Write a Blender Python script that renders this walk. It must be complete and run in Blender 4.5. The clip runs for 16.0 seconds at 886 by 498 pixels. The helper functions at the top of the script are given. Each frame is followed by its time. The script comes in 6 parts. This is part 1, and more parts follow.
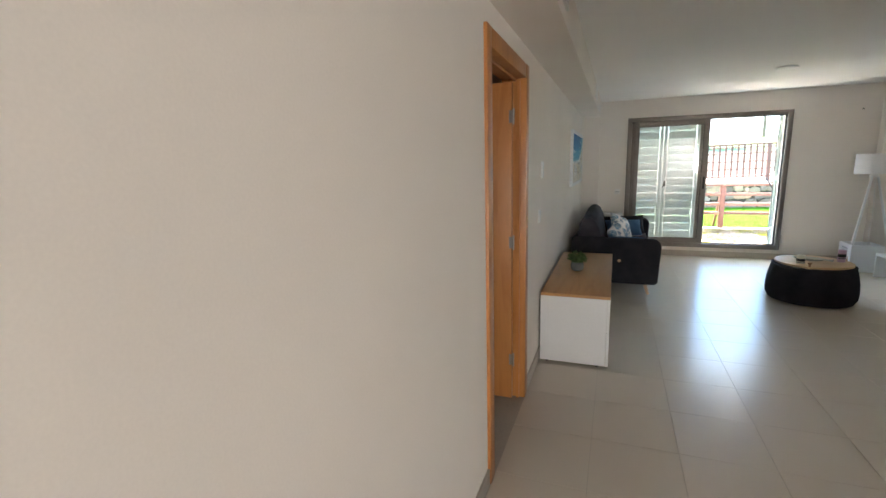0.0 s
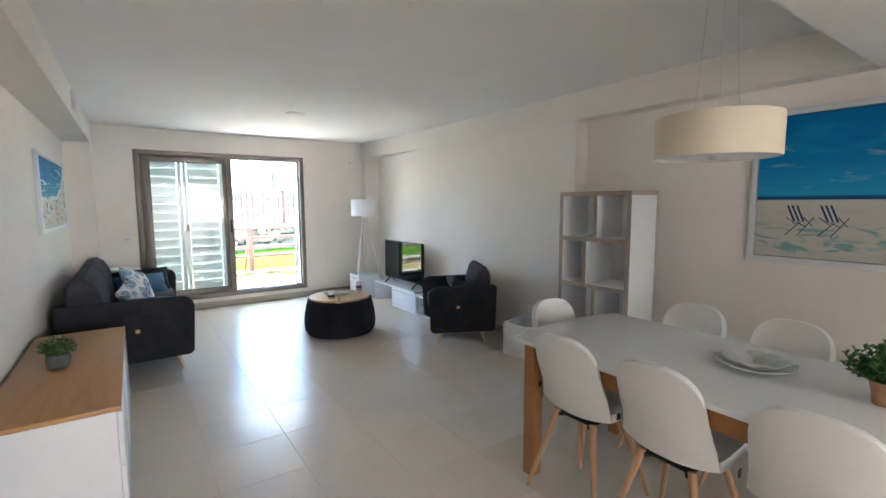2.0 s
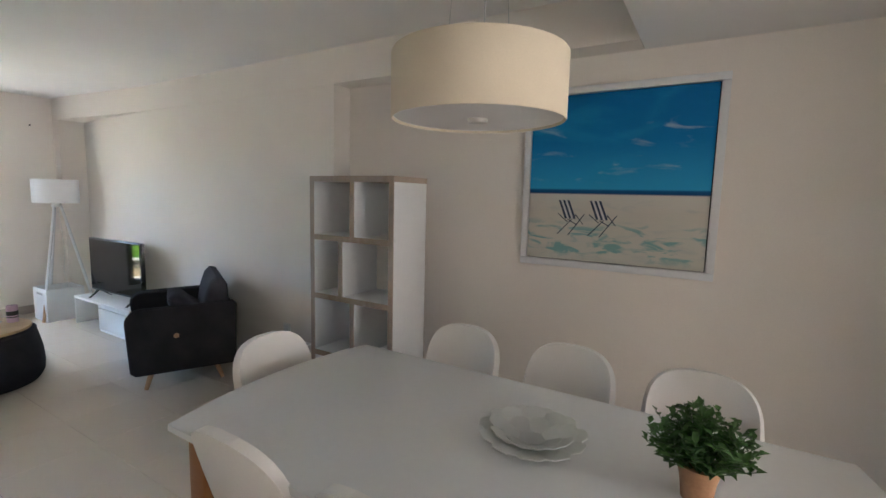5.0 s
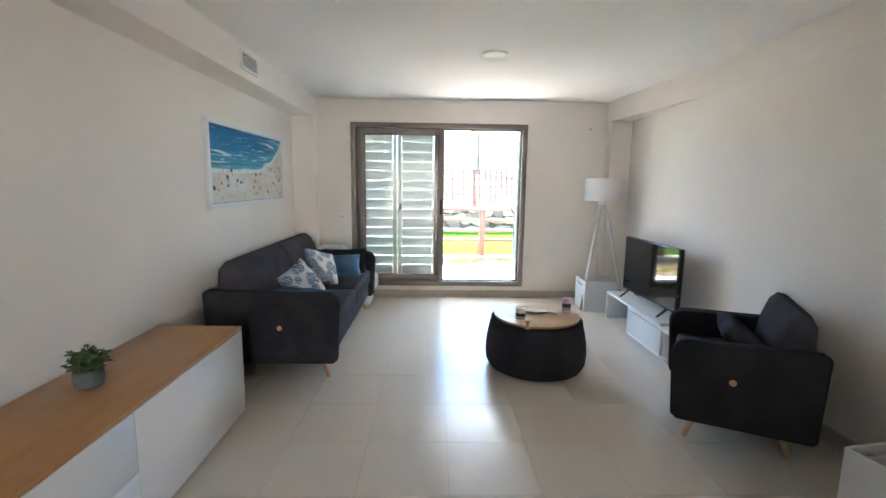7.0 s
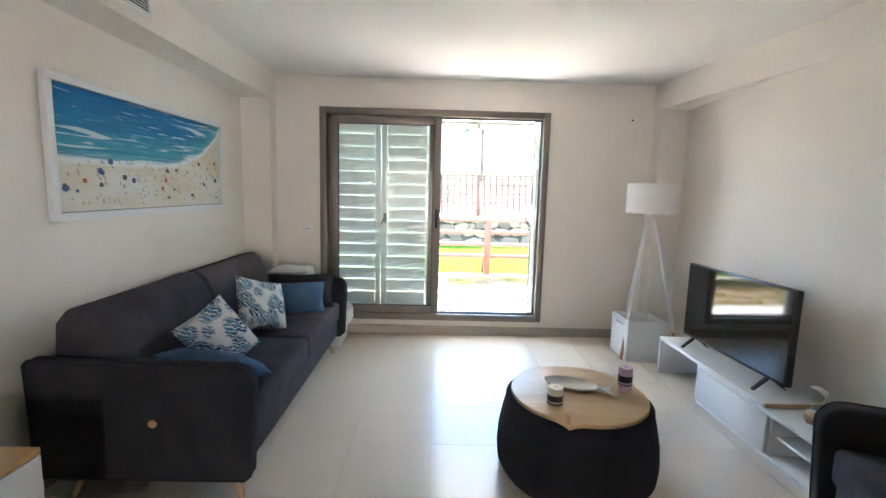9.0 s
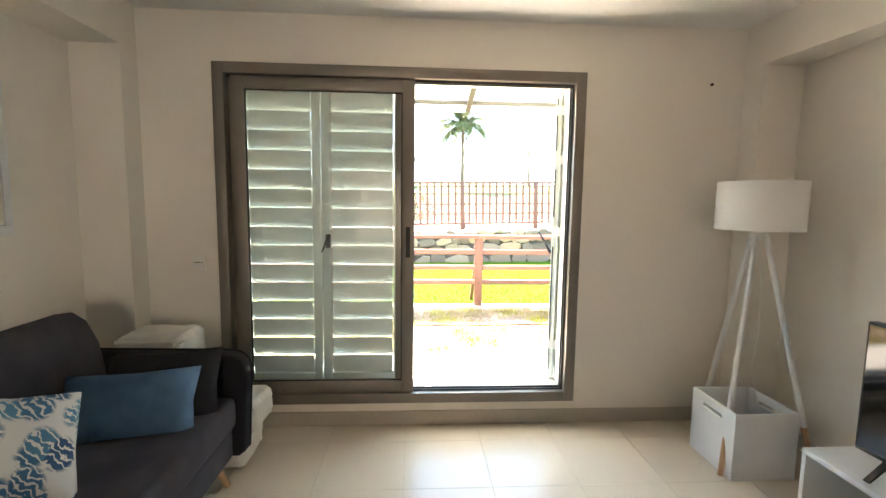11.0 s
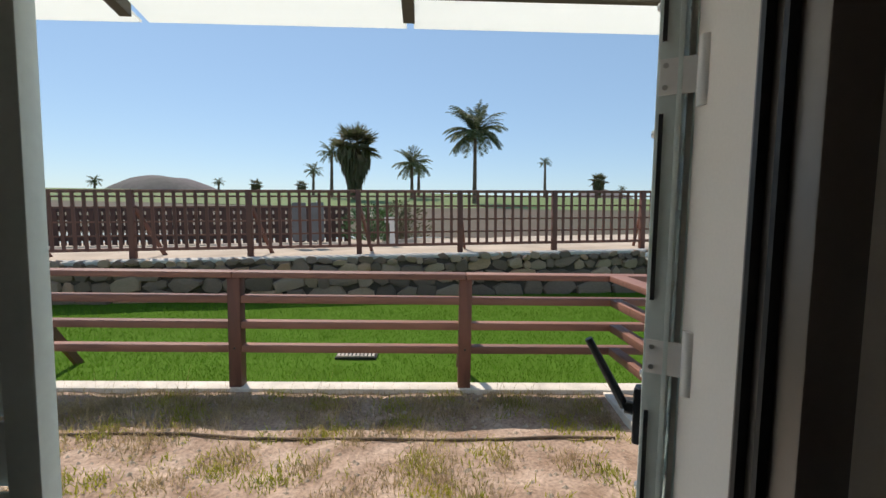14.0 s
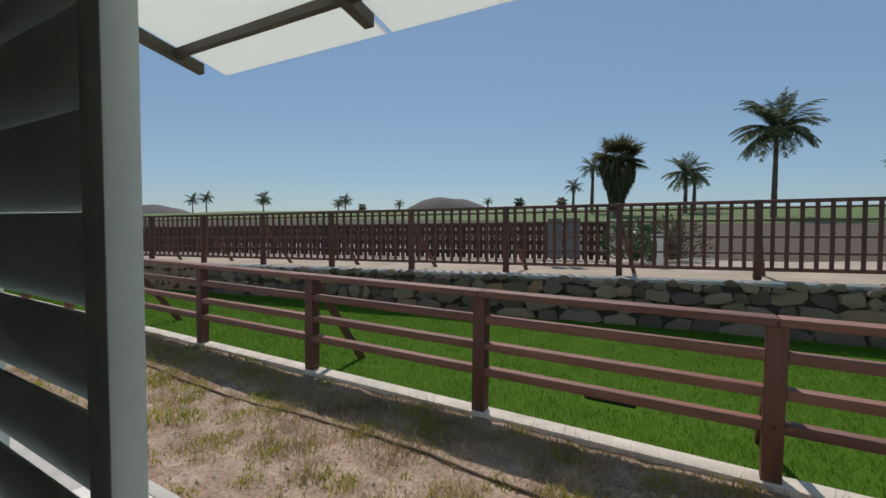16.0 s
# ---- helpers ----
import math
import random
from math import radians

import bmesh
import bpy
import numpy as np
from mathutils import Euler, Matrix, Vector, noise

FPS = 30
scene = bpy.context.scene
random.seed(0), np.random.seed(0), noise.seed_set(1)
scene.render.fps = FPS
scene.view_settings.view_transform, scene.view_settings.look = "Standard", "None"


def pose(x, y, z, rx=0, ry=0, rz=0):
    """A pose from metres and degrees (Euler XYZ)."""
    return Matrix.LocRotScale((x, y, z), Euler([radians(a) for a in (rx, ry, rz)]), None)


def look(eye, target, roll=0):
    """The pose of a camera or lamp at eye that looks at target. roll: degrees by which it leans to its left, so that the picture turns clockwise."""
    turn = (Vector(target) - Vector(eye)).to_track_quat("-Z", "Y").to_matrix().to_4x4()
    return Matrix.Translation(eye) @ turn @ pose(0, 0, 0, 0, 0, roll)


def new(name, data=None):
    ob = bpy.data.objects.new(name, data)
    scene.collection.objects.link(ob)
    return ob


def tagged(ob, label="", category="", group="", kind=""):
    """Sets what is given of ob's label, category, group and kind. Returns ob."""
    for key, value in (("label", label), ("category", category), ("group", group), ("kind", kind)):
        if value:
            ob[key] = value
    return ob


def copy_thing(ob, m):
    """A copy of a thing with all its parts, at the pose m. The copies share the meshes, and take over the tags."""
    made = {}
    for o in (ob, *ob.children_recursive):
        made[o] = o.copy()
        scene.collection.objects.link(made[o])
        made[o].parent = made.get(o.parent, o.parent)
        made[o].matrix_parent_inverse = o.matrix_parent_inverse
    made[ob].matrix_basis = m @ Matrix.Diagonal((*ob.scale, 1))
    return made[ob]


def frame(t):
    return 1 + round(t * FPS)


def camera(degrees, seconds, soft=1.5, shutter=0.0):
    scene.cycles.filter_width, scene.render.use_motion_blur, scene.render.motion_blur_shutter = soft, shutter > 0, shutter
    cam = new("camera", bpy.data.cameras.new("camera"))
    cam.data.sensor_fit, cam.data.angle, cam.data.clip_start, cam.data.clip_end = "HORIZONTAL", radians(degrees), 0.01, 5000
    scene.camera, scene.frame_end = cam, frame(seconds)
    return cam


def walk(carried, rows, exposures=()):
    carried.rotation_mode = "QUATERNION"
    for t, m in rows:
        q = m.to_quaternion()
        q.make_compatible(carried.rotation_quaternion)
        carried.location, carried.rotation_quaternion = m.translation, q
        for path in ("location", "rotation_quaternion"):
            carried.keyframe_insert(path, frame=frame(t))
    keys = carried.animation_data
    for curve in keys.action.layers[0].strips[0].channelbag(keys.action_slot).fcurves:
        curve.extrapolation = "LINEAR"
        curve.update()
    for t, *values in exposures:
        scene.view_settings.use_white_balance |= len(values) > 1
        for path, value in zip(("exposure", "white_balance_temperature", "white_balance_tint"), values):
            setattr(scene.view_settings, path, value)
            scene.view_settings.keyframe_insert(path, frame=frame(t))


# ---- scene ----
cam = camera(89.2, 16.0)
PATH = [
    (0, (1.321, 0.681, 1.537), (0.615, 2.515, 1.166), -1.6),
    (0.5, (1.283, 0.854, 1.506), (1.155, 2.825, 1.192), -0.9),
    (1, (1.281, 1.165, 1.489), (1.691, 3.103, 1.211), -0.9),
    (1.5, (1.373, 1.41, 1.501), (2.044, 3.278, 1.258), -0.6),
    (2, (1.412, 1.586, 1.464), (2.543, 3.222, 1.259), -0.3),
    (2.5, (1.47, 1.648, 1.474), (2.976, 2.95, 1.282), -0.0),
    (3, (1.567, 1.677, 1.477), (3.249, 2.744, 1.294), 0.2),
    (3.2, (1.616, 1.696, 1.483), (3.328, 2.715, 1.299), 0.2),
    (5.3, (2.429, 2.071, 1.435), (4.126, 3.101, 1.194), 1.8),
    (5.5, (2.431, 2.161, 1.443), (3.986, 3.391, 1.181), 1.8),
    (5.7, (2.445, 2.286, 1.442), (3.885, 3.649, 1.183), 2.0),
    (6, (2.456, 2.475, 1.447), (3.628, 4.071, 1.166), 0.7),
    (6.3, (2.414, 2.615, 1.443), (3.249, 4.412, 1.172), 1.1),
    (6.5, (2.444, 2.702, 1.437), (3.023, 4.596, 1.156), 1.1),
    (7, (2.482, 2.96, 1.437), (2.528, 4.938, 1.149), 0.8),
    (7.5, (2.465, 3.248, 1.41), (2.352, 5.224, 1.122), 0.8),
    (8, (2.487, 3.554, 1.427), (2.473, 5.536, 1.16), 1.3),
    (8.5, (2.567, 3.906, 1.429), (2.576, 5.89, 1.172), 1.5),
    (9, (2.572, 4.26, 1.408), (2.608, 6.243, 1.154), 1.5),
    (9.2, (2.571, 4.421, 1.419), (2.656, 6.403, 1.167), 1.5),
    (11.3, (2.63, 6.139, 1.373), (2.757, 8.124, 1.17), 0.7),
    (11.5, (2.623, 6.305, 1.362), (2.764, 8.29, 1.163), 0.6),
    (12, (2.801, 6.63, 1.384), (3.059, 8.607, 1.219), -0.8),
    (12.5, (2.848, 7.073, 1.418), (3.225, 9.029, 1.243), -0.3),
    (13, (2.966, 7.453, 1.419), (3.356, 9.408, 1.257), -0.1),
    (13.5, (3.103, 7.812, 1.423), (3.451, 9.776, 1.273), 0.3),
    (14, (3.167, 8.108, 1.446), (3.218, 10.101, 1.289), 0.8),
    (14.5, (3.147, 8.377, 1.466), (3.08, 10.371, 1.316), 1.2),
    (15, (3.178, 8.556, 1.475), (2.794, 10.515, 1.343), 1.0),
    (15.5, (3.173, 8.619, 1.469), (2.593, 10.53, 1.364), 0.9),
    (16, (3.101, 8.593, 1.451), (2.081, 10.311, 1.35), 0.7),
]
EXPOSURES = [(0.0, 3.75, 6400, 12), (1.0, 4.4, 6000, 13), (1.5, 4.6, 5900, 13), (2.0, 4.4, 5900, 13), (3.2, 4.2, 6000, 14), (7.0, 4.3, 6150, 15), (9.2, 4.2, 6400, 15), (11.3, 3.5, 8000, 15), (12.0, 2.35, 8100, 16), (12.5, 1.55, 7700, 16), (13.0, 0.85, 7200, 14), (13.6, 0.35, 6900, 15), (14.0, 0.1, 6900, 15), (14.5, -0.25, 6700, 14), (15.0, -0.55, 6700, 13), (15.5, -0.7, 6600, 12), (16.0, -0.6, 6700, 13)]
walk(cam, [(t, look(eye, target, roll)) for t, eye, target, roll in PATH], EXPOSURES)

# ---- world, sun ----
SUN_DIR = Vector((-0.33, 0.53, 0.95)).normalized()
world = bpy.data.worlds.new("sky")
scene.world = world
world.use_nodes = True
wn, wl = world.node_tree.nodes, world.node_tree.links
sky = wn.new("ShaderNodeTexSky")
sky.sky_type = 'NISHITA'
sky.sun_disc = False
sky.sun_elevation = math.asin(SUN_DIR.z)
sky.sun_rotation = math.atan2(SUN_DIR.x, SUN_DIR.y)
sky.air_density, sky.dust_density, sky.ozone_density = 1.0, 0.25, 0.9
haze = wn.new("ShaderNodeMix")
haze.data_type, haze.blend_type = 'RGBA', 'MULTIPLY'
haze.inputs[0].default_value, haze.inputs[7].default_value = 1.0, (0.88, 0.99, 1.06, 1)
wl.new(sky.outputs[0], haze.inputs[6])
veil = wn.new("ShaderNodeMix")
veil.data_type = 'RGBA'
veil.inputs[0].default_value, veil.inputs[7].default_value = 0.48, (2.5, 4.3, 6.3, 1)
wl.new(haze.outputs[2], veil.inputs[6])
wl.new(veil.outputs[2], wn["Background"].inputs[0])
wn["Background"].inputs[1].default_value = 0.12
sun = new("sun", bpy.data.lights.new("sun", 'SUN'))
sun.data.energy, sun.data.angle, sun.data.color = 4.6, radians(0.5), (1.0, 0.95, 0.88)
sun.matrix_world = look((0, 0, 0), -SUN_DIR)

# fill lamp added in a made-up opening at the side of the unseen hall
hall_fill = new("hall_fill_light", bpy.data.lights.new("hall_fill_light", 'AREA'))
hall_fill.data.shape, hall_fill.data.size, hall_fill.data.size_y = 'RECTANGLE', 1.5, 1.1
hall_fill.data.energy, hall_fill.data.color = 22.0, (0.96, 0.98, 1.0)
hall_fill.matrix_world = look((4.43, -5.0, 1.5), (0, -5.0, 1.5))

# ---- materials ----


def mat(name, color, rough=0.5, metal=0.0, vary=0.06, scale=3.0, fine=60.0, bump=0.05, stretch=(1, 1, 1), color2=None, per_piece=0.0, spec=0.5, rvary=0.08, world_place=False):
    """A surface with large-scale variation, fine grain and a little relief."""
    m = bpy.data.materials.new(name)
    m.use_nodes = True
    n, l = m.node_tree.nodes, m.node_tree.links
    b = n["Principled BSDF"]
    tc = n.new("ShaderNodeTexCoord")
    mp = n.new("ShaderNodeMapping")
    mp.inputs["Scale"].default_value = stretch
    if world_place:
        l.new(n.new("ShaderNodeNewGeometry").outputs["Position"], mp.inputs[0])
    else:
        l.new(tc.outputs["Object"], mp.inputs[0])
    big, small = n.new("ShaderNodeTexNoise"), n.new("ShaderNodeTexNoise")
    big.inputs["Scale"].default_value, big.inputs["Detail"].default_value = scale, 4
    small.inputs["Scale"].default_value, small.inputs["Detail"].default_value = fine, 3
    l.new(mp.outputs[0], big.inputs[0])
    l.new(mp.outputs[0], small.inputs[0])
    c2 = color2 or tuple(max(0.0, c * (1 - 3 * vary)) for c in color)
    mix = n.new("ShaderNodeMix")
    mix.data_type = 'RGBA'
    mix.inputs[6].default_value, mix.inputs[7].default_value = (*color, 1), (*c2, 1)
    ramp = n.new("ShaderNodeMapRange")
    ramp.inputs[1].default_value, ramp.inputs[2].default_value = 0.35, 0.75
    l.new(big.outputs[0], ramp.inputs[0])
    l.new(ramp.outputs[0], mix.inputs[0])
    hsv = n.new("ShaderNodeHueSaturation")
    mr = n.new("ShaderNodeMapRange")
    mr.inputs[1].default_value, mr.inputs[2].default_value = 0.25, 0.75
    mr.inputs[3].default_value, mr.inputs[4].default_value = 1 - vary, 1 + vary
    l.new(small.outputs[0], mr.inputs[0])
    val = mr.outputs[0]
    if per_piece:
        oi = n.new("ShaderNodeObjectInfo")
        pr = n.new("ShaderNodeMapRange")
        pr.inputs[3].default_value, pr.inputs[4].default_value = 1 - per_piece, 1 + per_piece
        l.new(oi.outputs["Random"], pr.inputs[0])
        mul = n.new("ShaderNodeMath")
        mul.operation = 'MULTIPLY'
        l.new(val, mul.inputs[0])
        l.new(pr.outputs[0], mul.inputs[1])
        val = mul.outputs[0]
    l.new(val, hsv.inputs["Value"])
    l.new(mix.outputs[2], hsv.inputs["Color"])
    l.new(hsv.outputs[0], b.inputs["Base Color"])
    rr = n.new("ShaderNodeMapRange")
    rr.inputs[3].default_value, rr.inputs[4].default_value = max(0.02, rough - rvary), min(1, rough + rvary)
    l.new(big.outputs[0], rr.inputs[0])
    l.new(rr.outputs[0], b.inputs["Roughness"])
    b.inputs["Metallic"].default_value = metal
    b.inputs["Specular IOR Level"].default_value = spec
    if bump:
        bp = n.new("ShaderNodeBump")
        bp.inputs["Strength"].default_value, bp.inputs["Distance"].default_value = bump, 0.01
        l.new(small.outputs[0], bp.inputs["Height"])
        l.new(bp.outputs[0], b.inputs["Normal"])
    return m


def wood(name, light, dark, rough=0.4, along=1, ring=14.0, per_piece=0.0):
    """Wood grain that runs along one axis (0 x, 1 y, 2 z)."""
    m = mat(name, light, rough, vary=0.05, scale=2.2, fine=70, bump=0.06, color2=tuple((a + b) / 2 for a, b in zip(light, dark)), stretch=[0.12 if i == along else 1 for i in range(3)], per_piece=per_piece)
    n, l = m.node_tree.nodes, m.node_tree.links
    mp = next(x for x in n if x.type == 'MAPPING')
    hsv = next(x for x in n if x.type == 'HUE_SAT')
    nz = n.new("ShaderNodeTexNoise")
    nz.inputs["Scale"].default_value, nz.inputs["Detail"].default_value, nz.inputs["Distortion"].default_value = ring, 6, 1.2
    l.new(mp.outputs[0], nz.inputs[0])
    mx = n.new("ShaderNodeMix")
    mx.data_type = 'RGBA'
    old = hsv.inputs["Color"].links[0].from_socket
    rg = n.new("ShaderNodeMapRange")
    rg.inputs[1].default_value, rg.inputs[2].default_value, rg.inputs[4].default_value = 0.5, 0.72, 0.7
    l.new(nz.outputs[0], rg.inputs[0])
    l.new(rg.outputs[0], mx.inputs[0])
    l.new(old, mx.inputs[6])
    mx.inputs[7].default_value = (*dark, 1)
    l.new(mx.outputs[2], hsv.inputs["Color"])
    return m


def clear(name, tint=(0.95, 0.98, 0.97), rough=0.0, ior=1.42):
    m = bpy.data.materials.new(name)
    m.use_nodes = True
    b = m.node_tree.nodes["Principled BSDF"]
    b.inputs["Base Color"].default_value = (*tint, 1)
    b.inputs["Transmission Weight"].default_value = 1.0
    b.inputs["Roughness"].default_value = rough
    b.inputs["IOR"].default_value = ior
    return m


PLASTER = mat("wall_plaster", (0.87, 0.815, 0.745), 0.75, vary=0.02, scale=1.2, fine=180, bump=0.012, spec=0.25)
CEIL_M = mat("ceiling_plaster", (0.88, 0.86, 0.83), 0.85, vary=0.015, scale=1.0, fine=160, bump=0.01, spec=0.2)
TILE = mat("porcelain_tile", (0.66, 0.585, 0.49), 0.25, vary=0.008, scale=0.7, fine=90, bump=0.0, per_piece=0.012, spec=0.5, rvary=0.0, world_place=True)
GROUT = mat("tile_grout", (0.50, 0.44, 0.37), 0.9, vary=0.05, bump=0.2)
SKIRT = mat("skirting_tile", (0.52, 0.46, 0.39), 0.4, vary=0.03, bump=0.02)
DOORWOOD = wood("door_oak_veneer", (0.50, 0.215, 0.065), (0.36, 0.13, 0.035), 0.35, along=2, ring=9)
ALU = mat("bronze_aluminium", (0.22, 0.19, 0.165), 0.40, 0.35, vary=0.03, bump=0.01)
GASKET = mat("black_rubber", (0.012, 0.012, 0.013), 0.6, vary=0.05, bump=0.03)
SHUT = mat("shutter_lacquer", (0.72, 0.80, 0.76), 0.4, vary=0.03, bump=0.02)
STEEL = mat("zinc_steel", (0.62, 0.62, 0.60), 0.3, 0.9, vary=0.04)
DARKSTEEL = mat("dark_metal", (0.02, 0.02, 0.022), 0.45, 0.3, vary=0.05)
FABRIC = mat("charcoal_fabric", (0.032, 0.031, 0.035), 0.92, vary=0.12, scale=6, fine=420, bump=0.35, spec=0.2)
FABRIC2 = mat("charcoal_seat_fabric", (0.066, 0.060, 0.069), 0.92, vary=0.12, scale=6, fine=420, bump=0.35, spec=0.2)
NAVY = mat("navy_fabric", (0.034, 0.033, 0.041), 0.92, vary=0.12, scale=6, fine=420, bump=0.35, spec=0.2)
BLUEC = mat("blue_cushion_fabric", (0.08, 0.16, 0.28), 0.9, vary=0.1, scale=8, fine=300, bump=0.3, spec=0.2)
LEGWOOD = wood("beech_leg", (0.52, 0.31, 0.17), (0.40, 0.22, 0.11), 0.45, along=2)
OAKTOP = wood("oak_worktop", (0.50, 0.265, 0.10), (0.40, 0.19, 0.065), 0.36, along=1, ring=10)
OTTWOOD = wood("acacia_tray", (0.60, 0.40, 0.21), (0.34, 0.18, 0.08), 0.4, along=0, ring=5)
TABLEWOOD = wood("table_oak", (0.40, 0.18, 0.06), (0.29, 0.115, 0.035), 0.4, along=1, ring=9)
WHITE = mat("white_lacquer", (0.80, 0.81, 0.80), 0.22, vary=0.012, scale=1.5, fine=40, bump=0.006)
WHITEM = mat("white_melamine", (0.78, 0.79, 0.79), 0.4, vary=0.015, bump=0.01)
SHELFEDGE = wood("grey_oak_edge", (0.40, 0.32, 0.26), (0.28, 0.215, 0.165), 0.5, along=2, ring=12)
CHAIRW = mat("white_leatherette", (0.80, 0.78, 0.74), 0.42, vary=0.02, scale=3, fine=220, bump=0.08)
PLASTIC = mat("white_plastic", (0.82, 0.81, 0.78), 0.35, vary=0.01, bump=0.0)
BLACKP = mat("black_plastic", (0.012, 0.012, 0.013), 0.3, vary=0.03, bump=0.0)
SHADEW = mat("white_lamp_fabric", (0.84, 0.83, 0.82), 0.8, vary=0.02, fine=300, bump=0.1)
SHADEC = mat("cream_lamp_fabric", (0.74, 0.65, 0.50), 0.8, vary=0.03, fine=300, bump=0.1)
GLASS = clear("pane_glass")
CLEARG = clear("clear_glass", (1, 1, 1))
SCREEN = mat("tv_screen", (0.004, 0.004, 0.005), 0.06, vary=0.0, bump=0.0, rvary=0.0)
CERAMIC = mat("grey_ceramic", (0.14, 0.15, 0.135), 0.7, vary=0.08, fine=120, bump=0.1)
TERRA = mat("terracotta", (0.46, 0.25, 0.13), 0.8, vary=0.08, fine=120, bump=0.12)
LEAFG = mat("leaf_green", (0.08, 0.20, 0.045), 0.5, vary=0.25, scale=30, fine=90, bump=0.05)
LEAFS = mat("sage_leaf_green", (0.17, 0.28, 0.10), 0.55, vary=0.25, scale=30, fine=90, bump=0.05)
DISH = mat("pale_glazed_ceramic", (0.62, 0.62, 0.56), 0.18, vary=0.04, bump=0.0)
WAXW = mat("ivory_wax", (0.78, 0.74, 0.64), 0.5, vary=0.02)
WAXP = mat("mauve_wax", (0.45, 0.27, 0.38), 0.5, vary=0.06, color2=(0.62, 0.45, 0.52))
PLASTICBAG = clear("plastic_wrap", (0.95, 0.95, 0.95), 0.25, 1.2)
PAPER = mat("white_wrapped_bundle", (0.78, 0.77, 0.75), 0.35, vary=0.05, fine=30, bump=0.3)
SANDG = mat("sand_bulb", (0.55, 0.40, 0.25), 0.9)
FENCEW = wood("red_brown_fence_wood", (0.235, 0.105, 0.068), (0.13, 0.055, 0.036), 0.6, along=0, ring=10, per_piece=0.15)
FENCEV = wood("red_brown_post_wood", (0.165, 0.066, 0.042), (0.09, 0.036, 0.024), 0.6, along=2, ring=10, per_piece=0.15)
CONC = mat("pale_concrete", (0.52, 0.50, 0.45), 0.85, vary=0.1, scale=5, fine=80, bump=0.3, color2=(0.40, 0.38, 0.34))
TERRT = mat("terrace_tile", (0.75, 0.72, 0.66), 0.6, world_place=True, vary=0.04, bump=0.05, per_piece=0.03)
SAND = mat("dry_sand", (0.42, 0.315, 0.24), 0.95, vary=0.34, scale=4.5, fine=40, bump=1.0, color2=(0.20, 0.128, 0.085), spec=0.1)
LAWN = mat("lawn_soil", (0.07, 0.145, 0.015), 0.9, spec=0.05, vary=0.2, scale=3.0, fine=90, bump=0.8, color2=(0.055, 0.115, 0.01))
BLADE = mat("grass_blade", (0.12, 0.27, 0.022), 0.7, spec=0.1, vary=0.25, scale=2.2, fine=25, bump=0.0, color2=(0.09, 0.19, 0.01))
WEEDG = mat("yellow_green_weed", (0.42, 0.40, 0.06), 0.8, vary=0.25, scale=3, fine=25, bump=0.0, color2=(0.24, 0.29, 0.04), spec=0.1)
DRYG = mat("dry_grass", (0.50, 0.39, 0.22), 0.8, vary=0.25, scale=3, fine=25, bump=0.0, color2=(0.27, 0.21, 0.09))
DARKW = wood("dark_stained_board", (0.085, 0.038, 0.027), (0.05, 0.022, 0.016), 0.65, along=2, ring=10)
STONE = mat("field_stone", (0.24, 0.20, 0.17), 0.85, vary=0.24, scale=4, fine=22, bump=1.0, per_piece=0.38, color2=(0.30, 0.22, 0.16))
sn, sl = STONE.node_tree.nodes, STONE.node_tree.links
hs_ = next(x for x in sn if x.type == 'HUE_SAT')
so = sn.new("ShaderNodeObjectInfo")
sr = sn.new("ShaderNodeValToRGB")
el = sr.color_ramp.elements
el[0].color, el[1].color = (0.23, 0.16, 0.115, 1), (0.36, 0.195, 0.105, 1)
for pos, c in ((0.3, (0.29, 0.20, 0.14)), (0.55, (0.20, 0.13, 0.088)), (0.8, (0.36, 0.26, 0.175))):
    e = el.new(pos)
    e.color = (*c, 1)
sl.new(so.outputs["Random"], sr.inputs[0])
sm = sn.new("ShaderNodeMix")
sm.data_type = 'RGBA'
sm.inputs[0].default_value = 0.85
sl.new(hs_.inputs["Color"].links[0].from_socket, sm.inputs[6])
sl.new(sr.outputs[0], sm.inputs[7])
sl.new(sm.outputs[2], hs_.inputs["Color"])
# mortar, its colour darkened for the shade between the stones
SHADE_MORTAR = mat("shade_dark_mortar", (0.095, 0.072, 0.055), 0.95, vary=0.15, scale=8, fine=60, bump=0.6)
PATH_M = mat("sandy_path", (0.46, 0.38, 0.29), 0.95, vary=0.1, scale=1.2, fine=30, bump=0.4)
FIELD = mat("dry_field", (0.08, 0.052, 0.031), 0.95, vary=0.16, scale=0.12, fine=1.3, bump=0.3, color2=(0.055, 0.05, 0.022))
GOLF = mat("golf_green", (0.085, 0.15, 0.03), 0.9, vary=0.15, scale=0.06, fine=0.9, bump=0.2, color2=(0.12, 0.14, 0.045))
HILL = mat("far_hill", (0.12, 0.10, 0.10), 0.95, vary=0.16, scale=0.02, fine=0.2, bump=0.5, color2=(0.085, 0.085, 0.07))
TRUNK = mat("palm_trunk", (0.19, 0.135, 0.09), 0.9, vary=0.2, scale=3, fine=14, bump=0.6)
FROND = mat("palm_frond", (0.10, 0.135, 0.06), 0.6, vary=0.2, scale=1.5, fine=9, bump=0.0, color2=(0.10, 0.11, 0.05))
FANF = mat("fan_palm_leaf", (0.11, 0.125, 0.055), 0.65, vary=0.25, scale=1.5, fine=9, bump=0.0, color2=(0.15, 0.115, 0.065))
BOARDG = mat("weathered_grey_board", (0.20, 0.20, 0.20), 0.7, vary=0.08, scale=4, fine=40)
KERBM = mat("bright_kerb_concrete", (0.70, 0.63, 0.53), 0.85, vary=0.1, scale=6, fine=70, bump=0.3)
GRATE = mat("weathered_grate_metal", (0.42, 0.37, 0.31), 0.7, vary=0.1, scale=6, fine=60)
